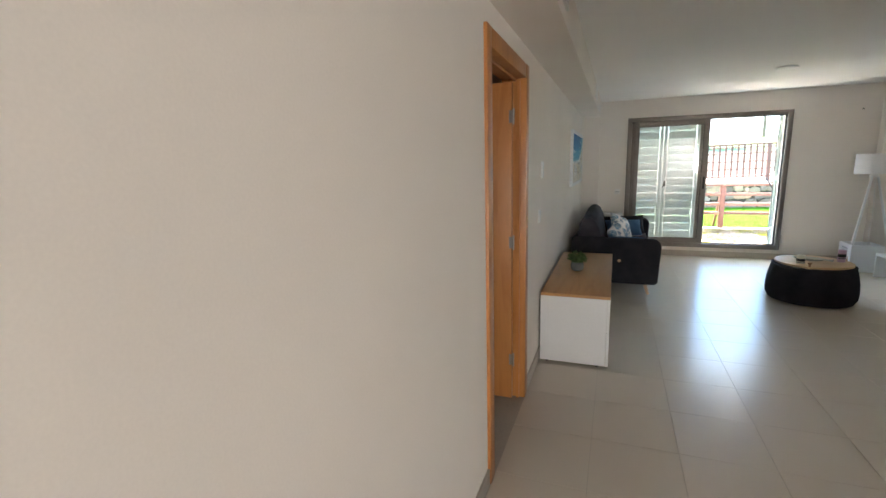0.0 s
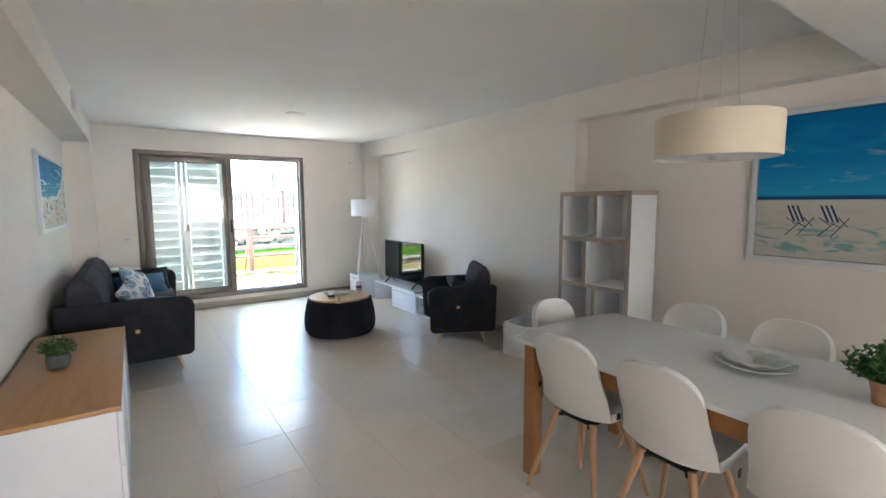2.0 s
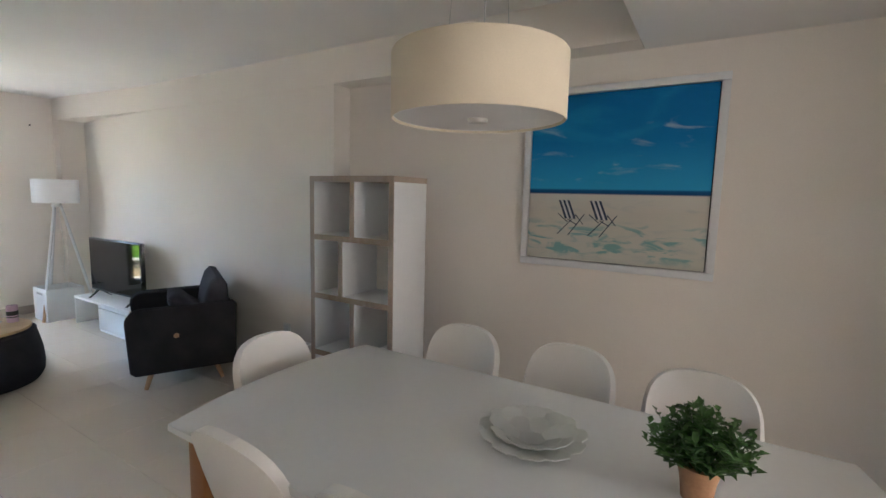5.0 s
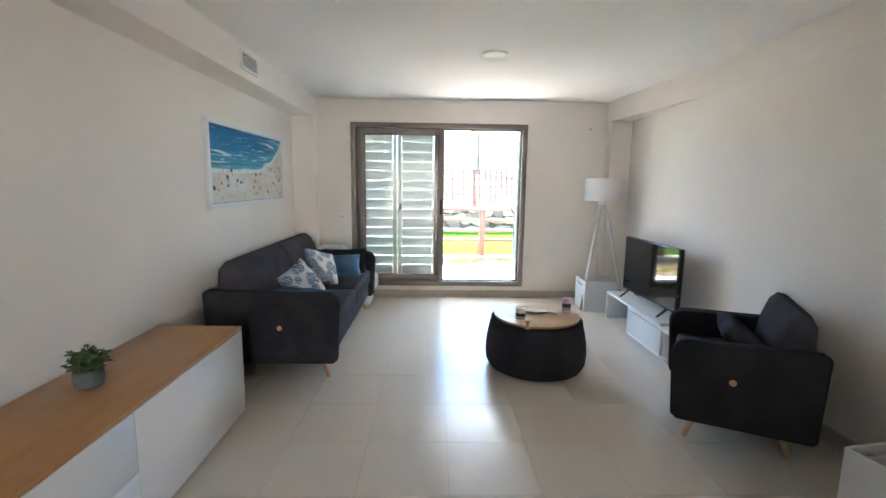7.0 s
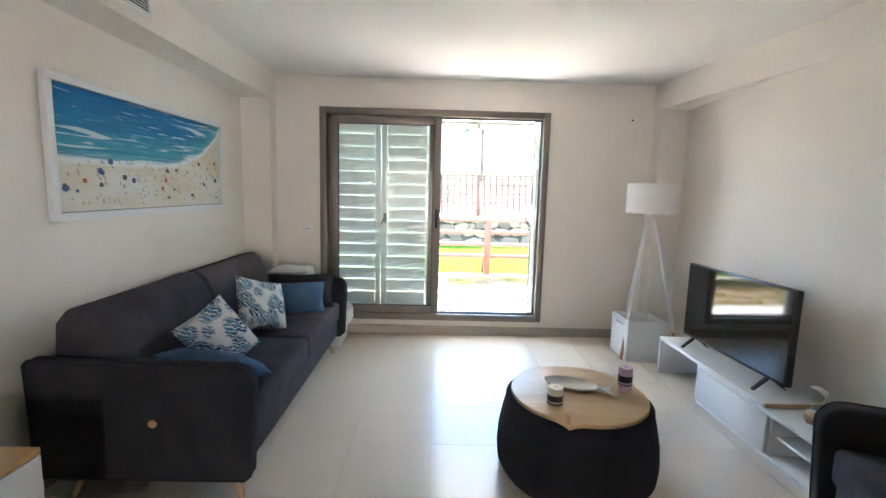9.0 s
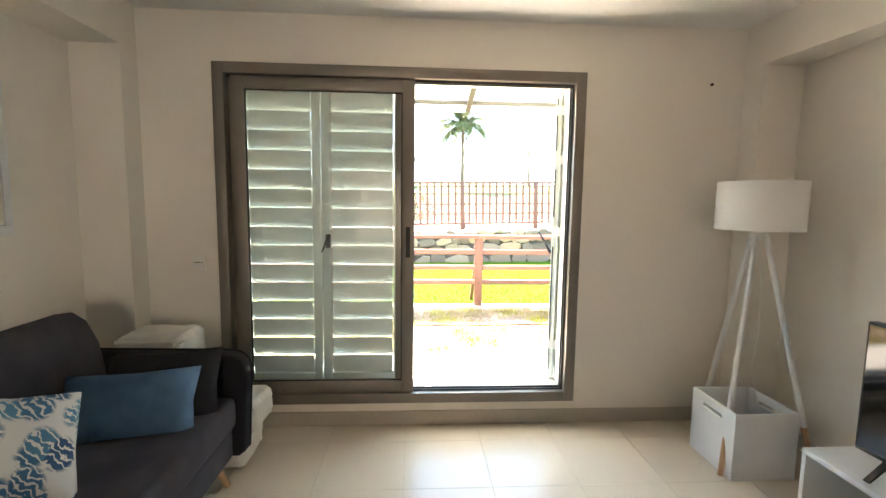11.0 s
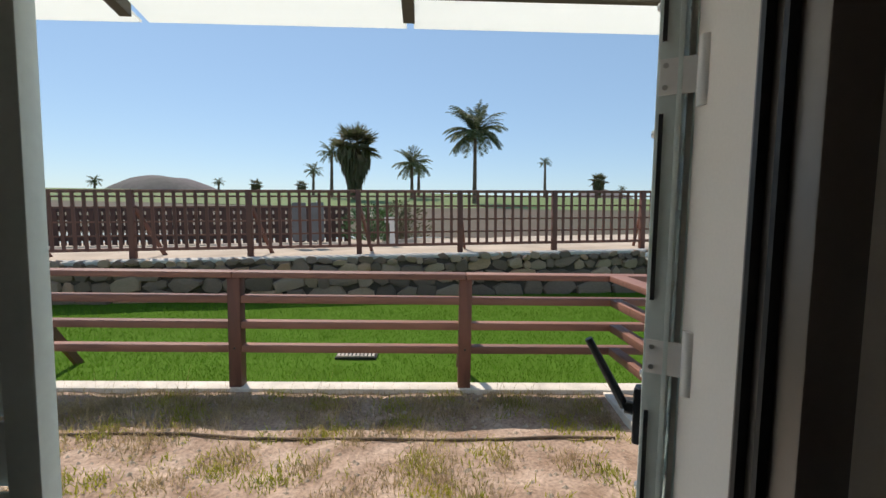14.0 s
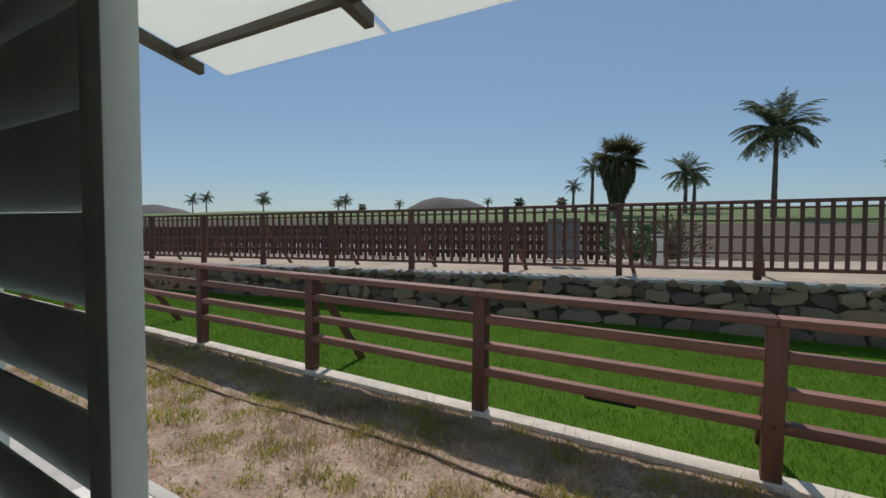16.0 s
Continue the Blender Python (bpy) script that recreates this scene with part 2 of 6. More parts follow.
FROST = mat("frosted_white_glass", (0.88, 0.89, 0.87), 0.25, vary=0.02, bump=0.0)
CANOPY = mat("milky_polycarbonate", (0.86, 0.87, 0.84), 0.35, vary=0.02, bump=0.0)
OLIVE = mat("olive_steel", (0.085, 0.075, 0.055), 0.5, 0.3, vary=0.06)
for leafy, share in ((WEEDG, 0.5), (DRYG, 0.45), (BLADE, 0.35), (FROND, 0.3), (FANF, 0.3)):
    cn = leafy.node_tree
    tr = cn.nodes.new("ShaderNodeBsdfTranslucent")
    cn.links.new(next(x for x in cn.nodes if x.type == 'HUE_SAT').outputs[0], tr.inputs[0])
    ms = cn.nodes.new("ShaderNodeMixShader")
    ms.inputs[0].default_value = share
    cn.links.new(cn.nodes["Principled BSDF"].outputs[0], ms.inputs[1])
    cn.links.new(tr.outputs[0], ms.inputs[2])
    cn.links.new(ms.outputs[0], cn.nodes["Material Output"].inputs[0])
HINGE = mat("satin_steel", (0.36, 0.34, 0.31), 0.45, 0.8, vary=0.05)
for milky, share in ((CANOPY, 0.75), (FROST, 0.45)):
    cn = milky.node_tree
    tr = cn.nodes.new("ShaderNodeBsdfTranslucent")
    tr.inputs[0].default_value = (0.86, 0.88, 0.84, 1)
    ms = cn.nodes.new("ShaderNodeMixShader")
    ms.inputs[0].default_value = share
    cn.links.new(cn.nodes["Principled BSDF"].outputs[0], ms.inputs[1])
    cn.links.new(tr.outputs[0], ms.inputs[2])
    cn.links.new(ms.outputs[0], cn.nodes["Material Output"].inputs[0])

# ---- builders ----


def box(bm, x0, x1, y0, y1, z0, z1, m=None, bevel=0.0, seg=2):
    r = bmesh.ops.create_cube(bm, size=1.0)
    vs = r["verts"]
    for v in vs:
        v.co = Vector((x0 + (v.co.x + 0.5) * (x1 - x0), y0 + (v.co.y + 0.5) * (y1 - y0), z0 + (v.co.z + 0.5) * (z1 - z0)))
    if bevel:
        es = list({e for v in vs for e in v.link_edges})
        g = bmesh.ops.bevel(bm, geom=es, offset=bevel, segments=seg, profile=0.5, affect='EDGES', clamp_overlap=True)
        vs = list({v for f in g["faces"] for v in f.verts} | {v for v in vs if v.is_valid})
    if m is not None:
        bmesh.ops.transform(bm, matrix=m, verts=vs)
    return vs


def cyl(bm, a, b, r0, r1=None, seg=16):
    """A capped tube or taper from a to b."""
    a, b = Vector(a), Vector(b)
    r1 = r0 if r1 is None else r1
    rot = (b - a).to_track_quat('Z', 'Y').to_matrix().to_4x4()
    m = Matrix.Translation((a + b) / 2) @ rot
    return bmesh.ops.create_cone(bm, cap_ends=True, segments=seg, radius1=r0, radius2=r1, depth=(b - a).length, matrix=m)["verts"]


def lathe(bm, profile, seg=32, centre=(0, 0, 0), squash=1.0, turn=0.0):
    """Turn (radius, height) pairs round the z axis."""
    rings = []
    c, s = math.cos(turn), math.sin(turn)
    for r, z in profile:
        ring = []
        for i in range(seg):
            a = 2 * math.pi * i / seg
            x, y = r * math.cos(a), r * math.sin(a) * squash
            ring.append(bm.verts.new((centre[0] + c * x - s * y, centre[1] + s * x + c * y, centre[2] + z)))
        rings.append(ring)
    for p, q in zip(rings, rings[1:]):
        for i in range(seg):
            bm.faces.new((p[i], p[(i + 1) % seg], q[(i + 1) % seg], q[i]))
    if profile[0] == profile[-1]:
        return
    if profile[0][0] > 1e-4:
        bm.faces.new(rings[0][::-1])
    if profile[-1][0] > 1e-4:
        bm.faces.new(rings[-1])


def prism(bm, pts, axis, a, b, bevel=0.0):
    """An outline (two coordinates) pushed along an axis from a to b."""
    def co(p, d):
        return {0: (d, p[0], p[1]), 1: (p[0], d, p[1]), 2: (p[0], p[1], d)}[axis]
    lo, hi = [bm.verts.new(co(p, a)) for p in pts], [bm.verts.new(co(p, b)) for p in pts]
    fs = [bm.faces.new(lo[::-1]), bm.faces.new(hi)]
    n = len(pts)
    for i in range(n):
        fs.append(bm.faces.new((lo[i], lo[(i + 1) % n], hi[(i + 1) % n], hi[i])))
    bmesh.ops.recalc_face_normals(bm, faces=fs)
    if bevel:
        es = [e for e in bm.edges if (e.verts[0] in lo and e.verts[1] in lo) or (e.verts[0] in hi and e.verts[1] in hi)]
        bmesh.ops.bevel(bm, geom=es, offset=bevel, segments=3, profile=0.5, affect='EDGES', clamp_overlap=True)


def rounded(w0, w1, h0, h1, r, seg=6, corners=(1, 1, 1, 1)):
    """A rounded rectangle outline; corners: low-left, low-right, high-right, high-left."""
    out = []
    for k, (cx, cy, a0) in enumerate(((w0 + r, h0 + r, 180), (w1 - r, h0 + r, 270), (w1 - r, h1 - r, 0), (w0 + r, h1 - r, 90))):
        if corners[k]:
            out += [(cx + r * math.cos(radians(a0 + 90 * i / seg)), cy + r * math.sin(radians(a0 + 90 * i / seg))) for i in range(seg + 1)]
        else:
            out.append(((w0, w1, w1, w0)[k], (h0, h0, h1, h1)[k]))
    return out


def finish(name, bm, material, angle=35):
    me = bpy.data.meshes.new(name)
    bmesh.ops.recalc_face_normals(bm, faces=bm.faces)
    for f in bm.faces:
        f.smooth = True
    bm.to_mesh(me)
    bm.free()
    me.set_sharp_from_angle(angle=radians(angle))
    if material:
        me.materials.append(material)
    return me


def part(name, bm, material, parent=None, label="", angle=35):
    ob = new(name, finish(name, bm, material, angle))
    if parent:
        ob.parent = parent
    if label:
        ob["label"] = label
    return ob


def slab(name, x0, x1, y0, y1, z0, z1, material, parent=None, label="", bevel=0.0, m=None):
    bm = bmesh.new()
    box(bm, x0, x1, y0, y1, z0, z1, m, bevel)
    return part(name, bm, material, parent, label)


def thing(name, label, category, m=None, group="", kind=""):
    e = new(name)
    e.empty_display_size = 0.1
    if m is not None:
        e.matrix_basis = m
    return tagged(e, label, category, group, kind)


def structure(ob, label, category):
    return tagged(ob, label, category, kind="structure")


def from_faces(name, verts, faces, material, parent=None):
    me = bpy.data.meshes.new(name)
    me.from_pydata([tuple(v) for v in verts], [], faces)
    me.materials.append(material)
    me.update()
    ob = new(name, me)
    if parent:
        ob.parent = parent
    return ob


# ---- the room's shell ----
XL, XR, XD = 0.80, 4.87, 4.93          # left wall, television wall, dining wall
YB, YF = 8.59, -6.0                    # window wall, wall behind
ZC, ZS = 2.44, 2.20                    # ceiling, underside of soffits
WX0, WX1, WZ0, WZ1 = 1.47, 3.63, 0.145, 2.162   # window frame, outside measure
DY0, DY1, DZ = 2.635, 3.425, 2.015       # doorway in the left wall


def wall_with_hole(name, x0, x1, y0, y1, z0, z1, hole, along, label):
    """A thick wall along x or y with one opening (a0, a1, b0, b1)."""
    bm = bmesh.new()
    a0, a1, b0, b1 = hole
    if along == 'y':
        box(bm, x0, x1, y0, a0, z0, z1)
        box(bm, x0, x1, a1, y1, z0, z1)
        box(bm, x0, x1, a0, a1, b1, z1)
        if b0 > z0:
            box(bm, x0, x1, a0, a1, z0, b0)
    else:
        box(bm, x0, a0, y0, y1, z0, z1)
        box(bm, a1, x1, y0, y1, z0, z1)
        box(bm, a0, a1, y0, y1, b1, z1)
        if b0 > z0:
            box(bm, a0, a1, y0, y1, z0, b0)
    return structure(part(name, bm, PLASTER), label, "wall")


wall_with_hole("wall_west", XL - 0.12, XL, YF, YB + 0.3, -0.1, 2.7, (DY0 - 0.03, DY1 + 0.03, -0.1, DZ + 0.03), 'y', "warm white painted plaster wall with a doorway")
wall_with_hole("wall_north", XL - 0.12, 5.2, YB, YB + 0.29, -0.1, 2.75, (WX0 + 0.03, WX1 - 0.03, WZ0 + 0.02, WZ1 - 0.03), 'x', "warm white plaster wall around the terrace door")
XE = 4.765                             # television wall's near corner: the wall runs slightly askew
YE = 4.31


def skewed(name, pts, z0, z1, label, category):
    bm = bmesh.new()
    prism(bm, pts, 2, z0, z1)
    return structure(part(name, bm, PLASTER), label, category)


skewed("wall_east", [(XE, YE), (5.2, YE), (5.2, YB), (XR, YB), (4.769, 7.3)], -0.1, 2.7, "warm white plaster wall behind the television", "wall")
structure(slab("wall_dining", XD, 5.2, YF, YE, -0.1, 2.7, PLASTER), "warm white plaster wall of the dining corner", "wall")
structure(slab("wall_south", XL - 0.12, 5.2, YF - 0.2, YF, -0.1, 2.7, PLASTER), "warm white plaster wall at the hall's end", "wall")
# the hole far back, out of view, is added for the fill lamp
wall_with_hole("wall_pier", 4.40, XD, YF, 1.16, 0.0, ZS, (-5.8, -4.2, 0.92, 2.08), 'y', "warm white plaster wall end beside the dining table")
structure(slab("pillar_west", XL, 1.06, 8.44, YB, 0.0, ZS, PLASTER), "white plastered corner pillar", "pillar")
structure(slab("pillar_east", 4.61, XR, 8.44, YB, 0.0, ZS, PLASTER), "white plastered corner pillar", "pillar")
bm = bmesh.new()
box(bm, XL - 0.1, 5.2, 2.33, YB + 0.1, ZC, ZC + 0.25)
structure(part("ceiling", bm, CEIL_M), "smooth off-white plaster ceiling", "ceiling")
structure(slab("ceiling_hall", XL, XD, YF, 2.33, ZS, ZC + 0.25, CEIL_M), "lowered off-white plaster ceiling over the hall", "ceiling")
structure(slab("soffit_west", XL, 1.06, 2.334, YB, ZS, ZC, PLASTER), "boxed plaster soffit along the wall", "soffit")
skewed("soffit_east", [(XE - 0.003, 2.334), (XD, 2.334), (XD, YE - 0.001), (XE + 0.04, YE - 0.001), (XE + 0.02, YE + 0.001), (4.80, 7.3), (XR, YB), (4.61, YB), (4.61, 8.3), (XE - 0.003, 6.9), (XE - 0.003, YE + 0.001)], ZS, ZC, "boxed plaster beam along the wall", "soffit")

# side room behind the open door
bm = bmesh.new()
box(bm, -1.6, -1.5, 1.4, 4.6, -0.1, 2.7)
box(bm, -1.5, XL - 0.12, 1.3, 1.4, -0.1, 2.7)
box(bm, -1.5, XL - 0.12, 4.6, 4.7, -0.1, 2.7)
structure(part("wall_bedroom", bm, PLASTER), "white walls of the unlit side room", "wall")
structure(slab("ceiling_bedroom", -1.6, XL - 0.12, 1.3, 4.7, 2.5, 2.7, CEIL_M), "white ceiling of the side room", "ceiling")

# floor bed under the tiles
floor = structure(slab("floor", -1.6, 5.2, YF - 0.1, YB + 0.02, -0.12, -0.003, GROUT), "beige porcelain tiled floor with thin joints", "floor")

# skirting
SK = 0.088
for nm, b in (("baseboard_west", (XL, XL + 0.012, YF, DY0 - 0.085, 0.0, SK)), ("baseboard_west", (XL, XL + 0.012, DY1 + 0.085, 8.44, 0.0, SK)),
              ("baseboard_north", (1.062, 4.608, YB - 0.012, YB, 0.0, SK)), 
              ("baseboard_east", (XE - 0.008, XD - 0.012, YE - 0.012, YE, 0.0, SK)),
              ("baseboard_dining", (XD - 0.012, XD, 1.172, YE - 0.012, 0.0, SK)), ("baseboard_pier", (4.388, 4.40, YF, 1.16, 0.0, SK)), ("baseboard_pier", (4.388, XD, 1.16, 1.172, 0.0, SK)),
              ("baseboard_pillar", (XL + 0.012, 1.072, 8.428, 8.44, 0.0, SK)), ("baseboard_pillar", (4.598, XR - 0.012, 8.428, 8.44, 0.0, SK))):
    structure(slab(nm, *b, SKIRT, bevel=0.002), "beige tile skirting", "skirting")

bm = bmesh.new()
prism(bm, [(XE - 0.012, YE), (XE, YE), (4.769, 7.3), (XR - 0.008, 8.44), (XR - 0.02, 8.44), (4.757, 7.3)], 2, 0.0, SK)
structure(part("baseboard_east", bm, SKIRT), "beige tile skirting", "skirting")

# ---- doorway in the left wall ----
door = structure(new("door_1"), "open honey-oak veneered door in an oak frame", "door")
CW = 0.08
bm = bmesh.new()
box(bm, XL - 0.135, XL + 0.016, DY0 - CW, DY0, 0.0, DZ + CW, bevel=0.006)
part("jamb", bm, DOORWOOD, door)
bm = bmesh.new()
box(bm, XL - 0.135, XL + 0.016, DY1, DY1 + CW, 0.0, DZ + CW, bevel=0.006)
part("jamb", bm, DOORWOOD, door)
bm = bmesh.new()
box(bm, XL - 0.135, XL + 0.014, DY0, DY1, DZ, DZ + CW, bevel=0.006)
part("head", bm, DOORWOOD, door)
bm = bmesh.new()
box(bm, XL - 0.040, XL - 0.022, DY1 - 0.012, DY1, 0, DZ - 0.012)
box(bm, XL - 0.06, XL - 0.045, DY0, DY0 + 0.012, 0, DZ - 0.012)
box(bm, XL - 0.06, XL - 0.045, DY0, DY1, DZ - 0.012, DZ)
part("door_stop", bm, DOORWOOD, door)
leaf = part("leaf", (lambda b: (box(b, XL - 0.80, XL - 0.064, DY1 - 0.044, DY1 - 0.006, 0.008, DZ - 0.02, bevel=0.003), b)[1])(bmesh.new()), DOORWOOD, door)
for z in (0.28, 1.05, 1.80):
    bm = bmesh.new()
    cyl(bm, (XL - 0.052, DY1 - 0.046, z - 0.045), (XL - 0.052, DY1 - 0.046, z + 0.045), 0.006, seg=10)
    box(bm, XL - 0.080, XL - 0.054, DY1 - 0.0465, DY1 - 0.0445, z - 0.036, z + 0.036)
    part("hinge", bm, HINGE, leaf, "zinc steel hinge")

# ---- terrace door: frame, sliding leaf, fixed track ----
win = structure(new("window_1"), "bronze aluminium sliding terrace door, standing half open", "sliding door")
FY0, FY1 = YB - 0.022, YB + 0.085


def frame_bars(x0, x1, z0, z1, w, y0, y1, wb=None):
    bm = bmesh.new()
    wb = wb or w
    box(bm, x0, x0 + w, y0, y1, z0, z1, bevel=0.003)
    box(bm, x1 - w, x1, y0, y1, z0, z1, bevel=0.003)
    box(bm, x0 + w, x1 - w, y0, y1, z1 - w, z1, bevel=0.003)
    box(bm, x0 + w, x1 - w, y0, y1, z0, z0 + wb, bevel=0.003)
    return bm


part("window_frame", frame_bars(WX0, WX1, WZ0, WZ1, 0.062, FY0, FY1), ALU, win)
bm = bmesh.new()
for yy in (YB + 0.022, YB + 0.058):
    box(bm, WX1 - 0.075, WX1 - 0.06, yy - 0.004, yy + 0.004, WZ0 + 0.06, WZ1 - 0.06)
    box(bm, WX0 + 0.06, WX1 - 0.06, yy - 0.004, yy + 0.004, WZ1 - 0.075, WZ1 - 0.06)
    box(bm, WX0 + 0.06, WX1 - 0.06, yy - 0.004, yy + 0.004, WZ0 + 0.06, WZ0 + 0.072)
part("track", bm, GASKET, win, "black rubber seals and tracks")
sash = part("sash", frame_bars(1.565, 2.615, WZ0 + 0.066, WZ1 - 0.068, 0.072, YB - 0.006, YB + 0.032), ALU, win)
part("gasket", frame_bars(1.636, 2.544, WZ0 + 0.136, WZ1 - 0.138, 0.008, YB + 0.004, YB + 0.02), GASKET, sash)
pane = slab("pane", 1.640, 2.540, YB + 0.010, YB + 0.016, WZ0 + 0.14, WZ1 - 0.142, GLASS, sash)
pane.visible_shadow = False
bm = bmesh.new()
box(bm, 2.565, 2.592, YB - 0.012, YB - 0.004, 1.055, 1.24, bevel=0.004)
part("handle", bm, GASKET, sash, "black recessed pull")
sash2 = part("sash", frame_bars(1.535, 2.56, WZ0 + 0.066, WZ1 - 0.068, 0.06, YB + 0.042, YB + 0.078), ALU, win)
slab("window_sill", WX0, WX1, YB + 0.085, YB + 0.33, WZ0 - 0.06, WZ0 + 0.022, CONC, win, "pale stone threshold", bevel=0.004)

# ---- louvred shutters outside the glass ----
SY0, SY1 = YB + 0.235, YB + 0.275


def shutter_leaf(name, width, label, m, hinges, latch):
    """A louvred leaf; x from its hinge side, y thickness, z up."""
    th = thing(name, label, "shutter", m, "louvred shutters")
    z0, z1, st = WZ0 + 0.03, WZ1 - 0.035, 0.055
    part("frame", frame_bars(0, width, z0, z1, st, -0.02, 0.02, 0.07), SHUT, th)
    n = 15
    pitch = (z1 - z0 - 0.07 - st) / n
    first = None
    for i in range(n):
        zc = z0 + 0.07 + pitch * (i + 0.5)
        if first is None:
            bm = bmesh.new()
            box(bm, st + 0.004, width - st - 0.004, -0.003, 0.003, -0.0608, 0.0608, bevel=0.002)
            first = finish("slat", bm, SHUT)
        s = new("slat", first)
        s.parent = th
        s.matrix_basis = pose(0, 0, zc, 8)
    bm = bmesh.new()
    box(bm, st + 0.004, st + 0.012, -0.034, -0.024, z0 + 0.10, z1 - 0.08)
    part("tilt_rod", bm, STEEL, th, "pale steel tilt rod")
    bm = bmesh.new()
    cyl(bm, (st + 0.001, -0.029, 0), (st + 0.017, -0.029, 0), 0.007, seg=8)
    pin = finish("pivot", bm, STEEL)
    for i in range(n):
        q = new("pivot", pin)
        q.parent, q.location = th, (0, 0, z0 + 0.07 + pitch * (i + 0.85))
    if latch:
        bm = bmesh.new()
        zc = 1.13
        box(bm, st - 0.03, st + 0.0, -0.04, -0.02, zc - 0.045, zc + 0.045, bevel=0.004)
        cyl(bm, (st - 0.015, -0.045, zc + 0.03), (st - 0.05, -0.06, zc - 0.07), 0.007, 0.005, seg=8)
        part("latch", bm, DARKSTEEL, th, "black cranked latch")
    for z in (0.42, 1.22, 1.66, 1.98) if hinges else ():
        bm = bmesh.new()
        cyl(bm, (-0.004, -0.03, z - 0.05), (-0.004, -0.03, z + 0.05), 0.011, seg=10)
        box(bm, 0.0, 0.05, -0.026, -0.02, z - 0.028, z + 0.028, bevel=0.002)
        box(bm, -0.03, -0.006, -0.032, -0.028, z - 0.04, z + 0.04, bevel=0.002)
        part("hinge", bm, PLASTIC, th, "white knuckle hinge")
    return th


LW = 0.515
shutter_leaf("louvred_shutter", LW, "closed pale green louvred shutter outside the sliding door", pose(1.50, SY0 + 0.02, 0), True, True)
shutter_leaf("louvred_shutter", LW, "closed pale green louvred shutter with a black latch", pose(1.50 + LW + 0.005, SY0 + 0.02, 0), False, True)
FOLD = pose(3.588, SY0 + 0.035, 0, 0, 0, 58)
open_a = shutter_leaf("louvred_shutter", LW, "pale louvred shutter folded open beside the terrace door", FOLD @ pose(0, 0.028, 0), False, False)
open_b = shutter_leaf("louvred_shutter", LW, "pale louvred shutter folded flat behind another leaf", FOLD @ pose(0.004, -0.028, 0), False, False)
for lf, s in ((open_a, 1), (open_b, -1)):
    bm = bmesh.new()
    for z0, z1 in ((0.24, 1.10), (1.30, 1.62), (1.74, 2.08)):
        box(bm, -0.0035, -0.0005, -0.0035 + 0.010 * s, 0.0035 + 0.010 * s, z0, z1)
    part("brush_seal", bm, GASKET, lf, "black brush seal")
    bm = bmesh.new()
    box(bm, -0.006, 0.0, -0.020, -0.012, WZ0 + 0.03, WZ1 - 0.035, bevel=0.002)
    part("edge_bead", bm, SHUT, lf)
for k in range(9):
    bm = bmesh.new()
    bmesh.ops.create_uvsphere(bm, u_segments=12, v_segments=8, radius=0.0075, matrix=Matrix.Translation((0.018, 0.022, 0.30 + 0.215 * k)) @ Matrix.Diagonal((1, 0.6, 1, 1)))
    part("screw", bm, STEEL, open_a, "domed steel screw")
for z in (0.42, 1.20, 1.68, 2.00):
    bm = bmesh.new()
    box(bm, -0.005, -0.0008, -0.068, 0.016, z - 0.030, z + 0.030, bevel=0.0015)
    hg_ = part("hinge", bm, PLASTIC, open_a, "white hinge plate")
    bm = bmesh.new()
    cyl(bm, (-0.014, -0.052, z - 0.055), (-0.014, -0.052, z + 0.055), 0.011, seg=16)
    part("knuckle", bm, PLASTIC, hg_)
    for zz in (-0.018, 0.018):
        bm = bmesh.new()
        cyl(bm, (-0.0075, 0.006, z + zz), (-0.004, 0.006, z + zz), 0.0045, seg=12)
        part("screw", bm, STEEL, hg_)
bm = bmesh.new()
box(bm, 0.10, 0.135, 0.021, 0.045, 0.98, 1.10, bevel=0.006)
cyl(bm, (0.118, 0.045, 1.05), (0.118, 0.062, 1.05), 0.014, seg=12)
cyl(bm, (0.118, 0.062, 1.05), (0.09, 0.135, 1.19), 0.010, 0.008, seg=10)
part("latch", bm, DARKSTEEL, open_a, "black cranked latch")
# ---- sofa and armchair ----


def soft(bm, x0, x1, y0, y1, z0, z1, r, m=None):
    box(bm, x0, x1, y0, y1, z0, z1, m, bevel=r, seg=4)


def arm_outline(d, z0, z1, r):
    return rounded(-d / 2, d / 2, z0, z1, r, 7, (1, 1, 1, 1))


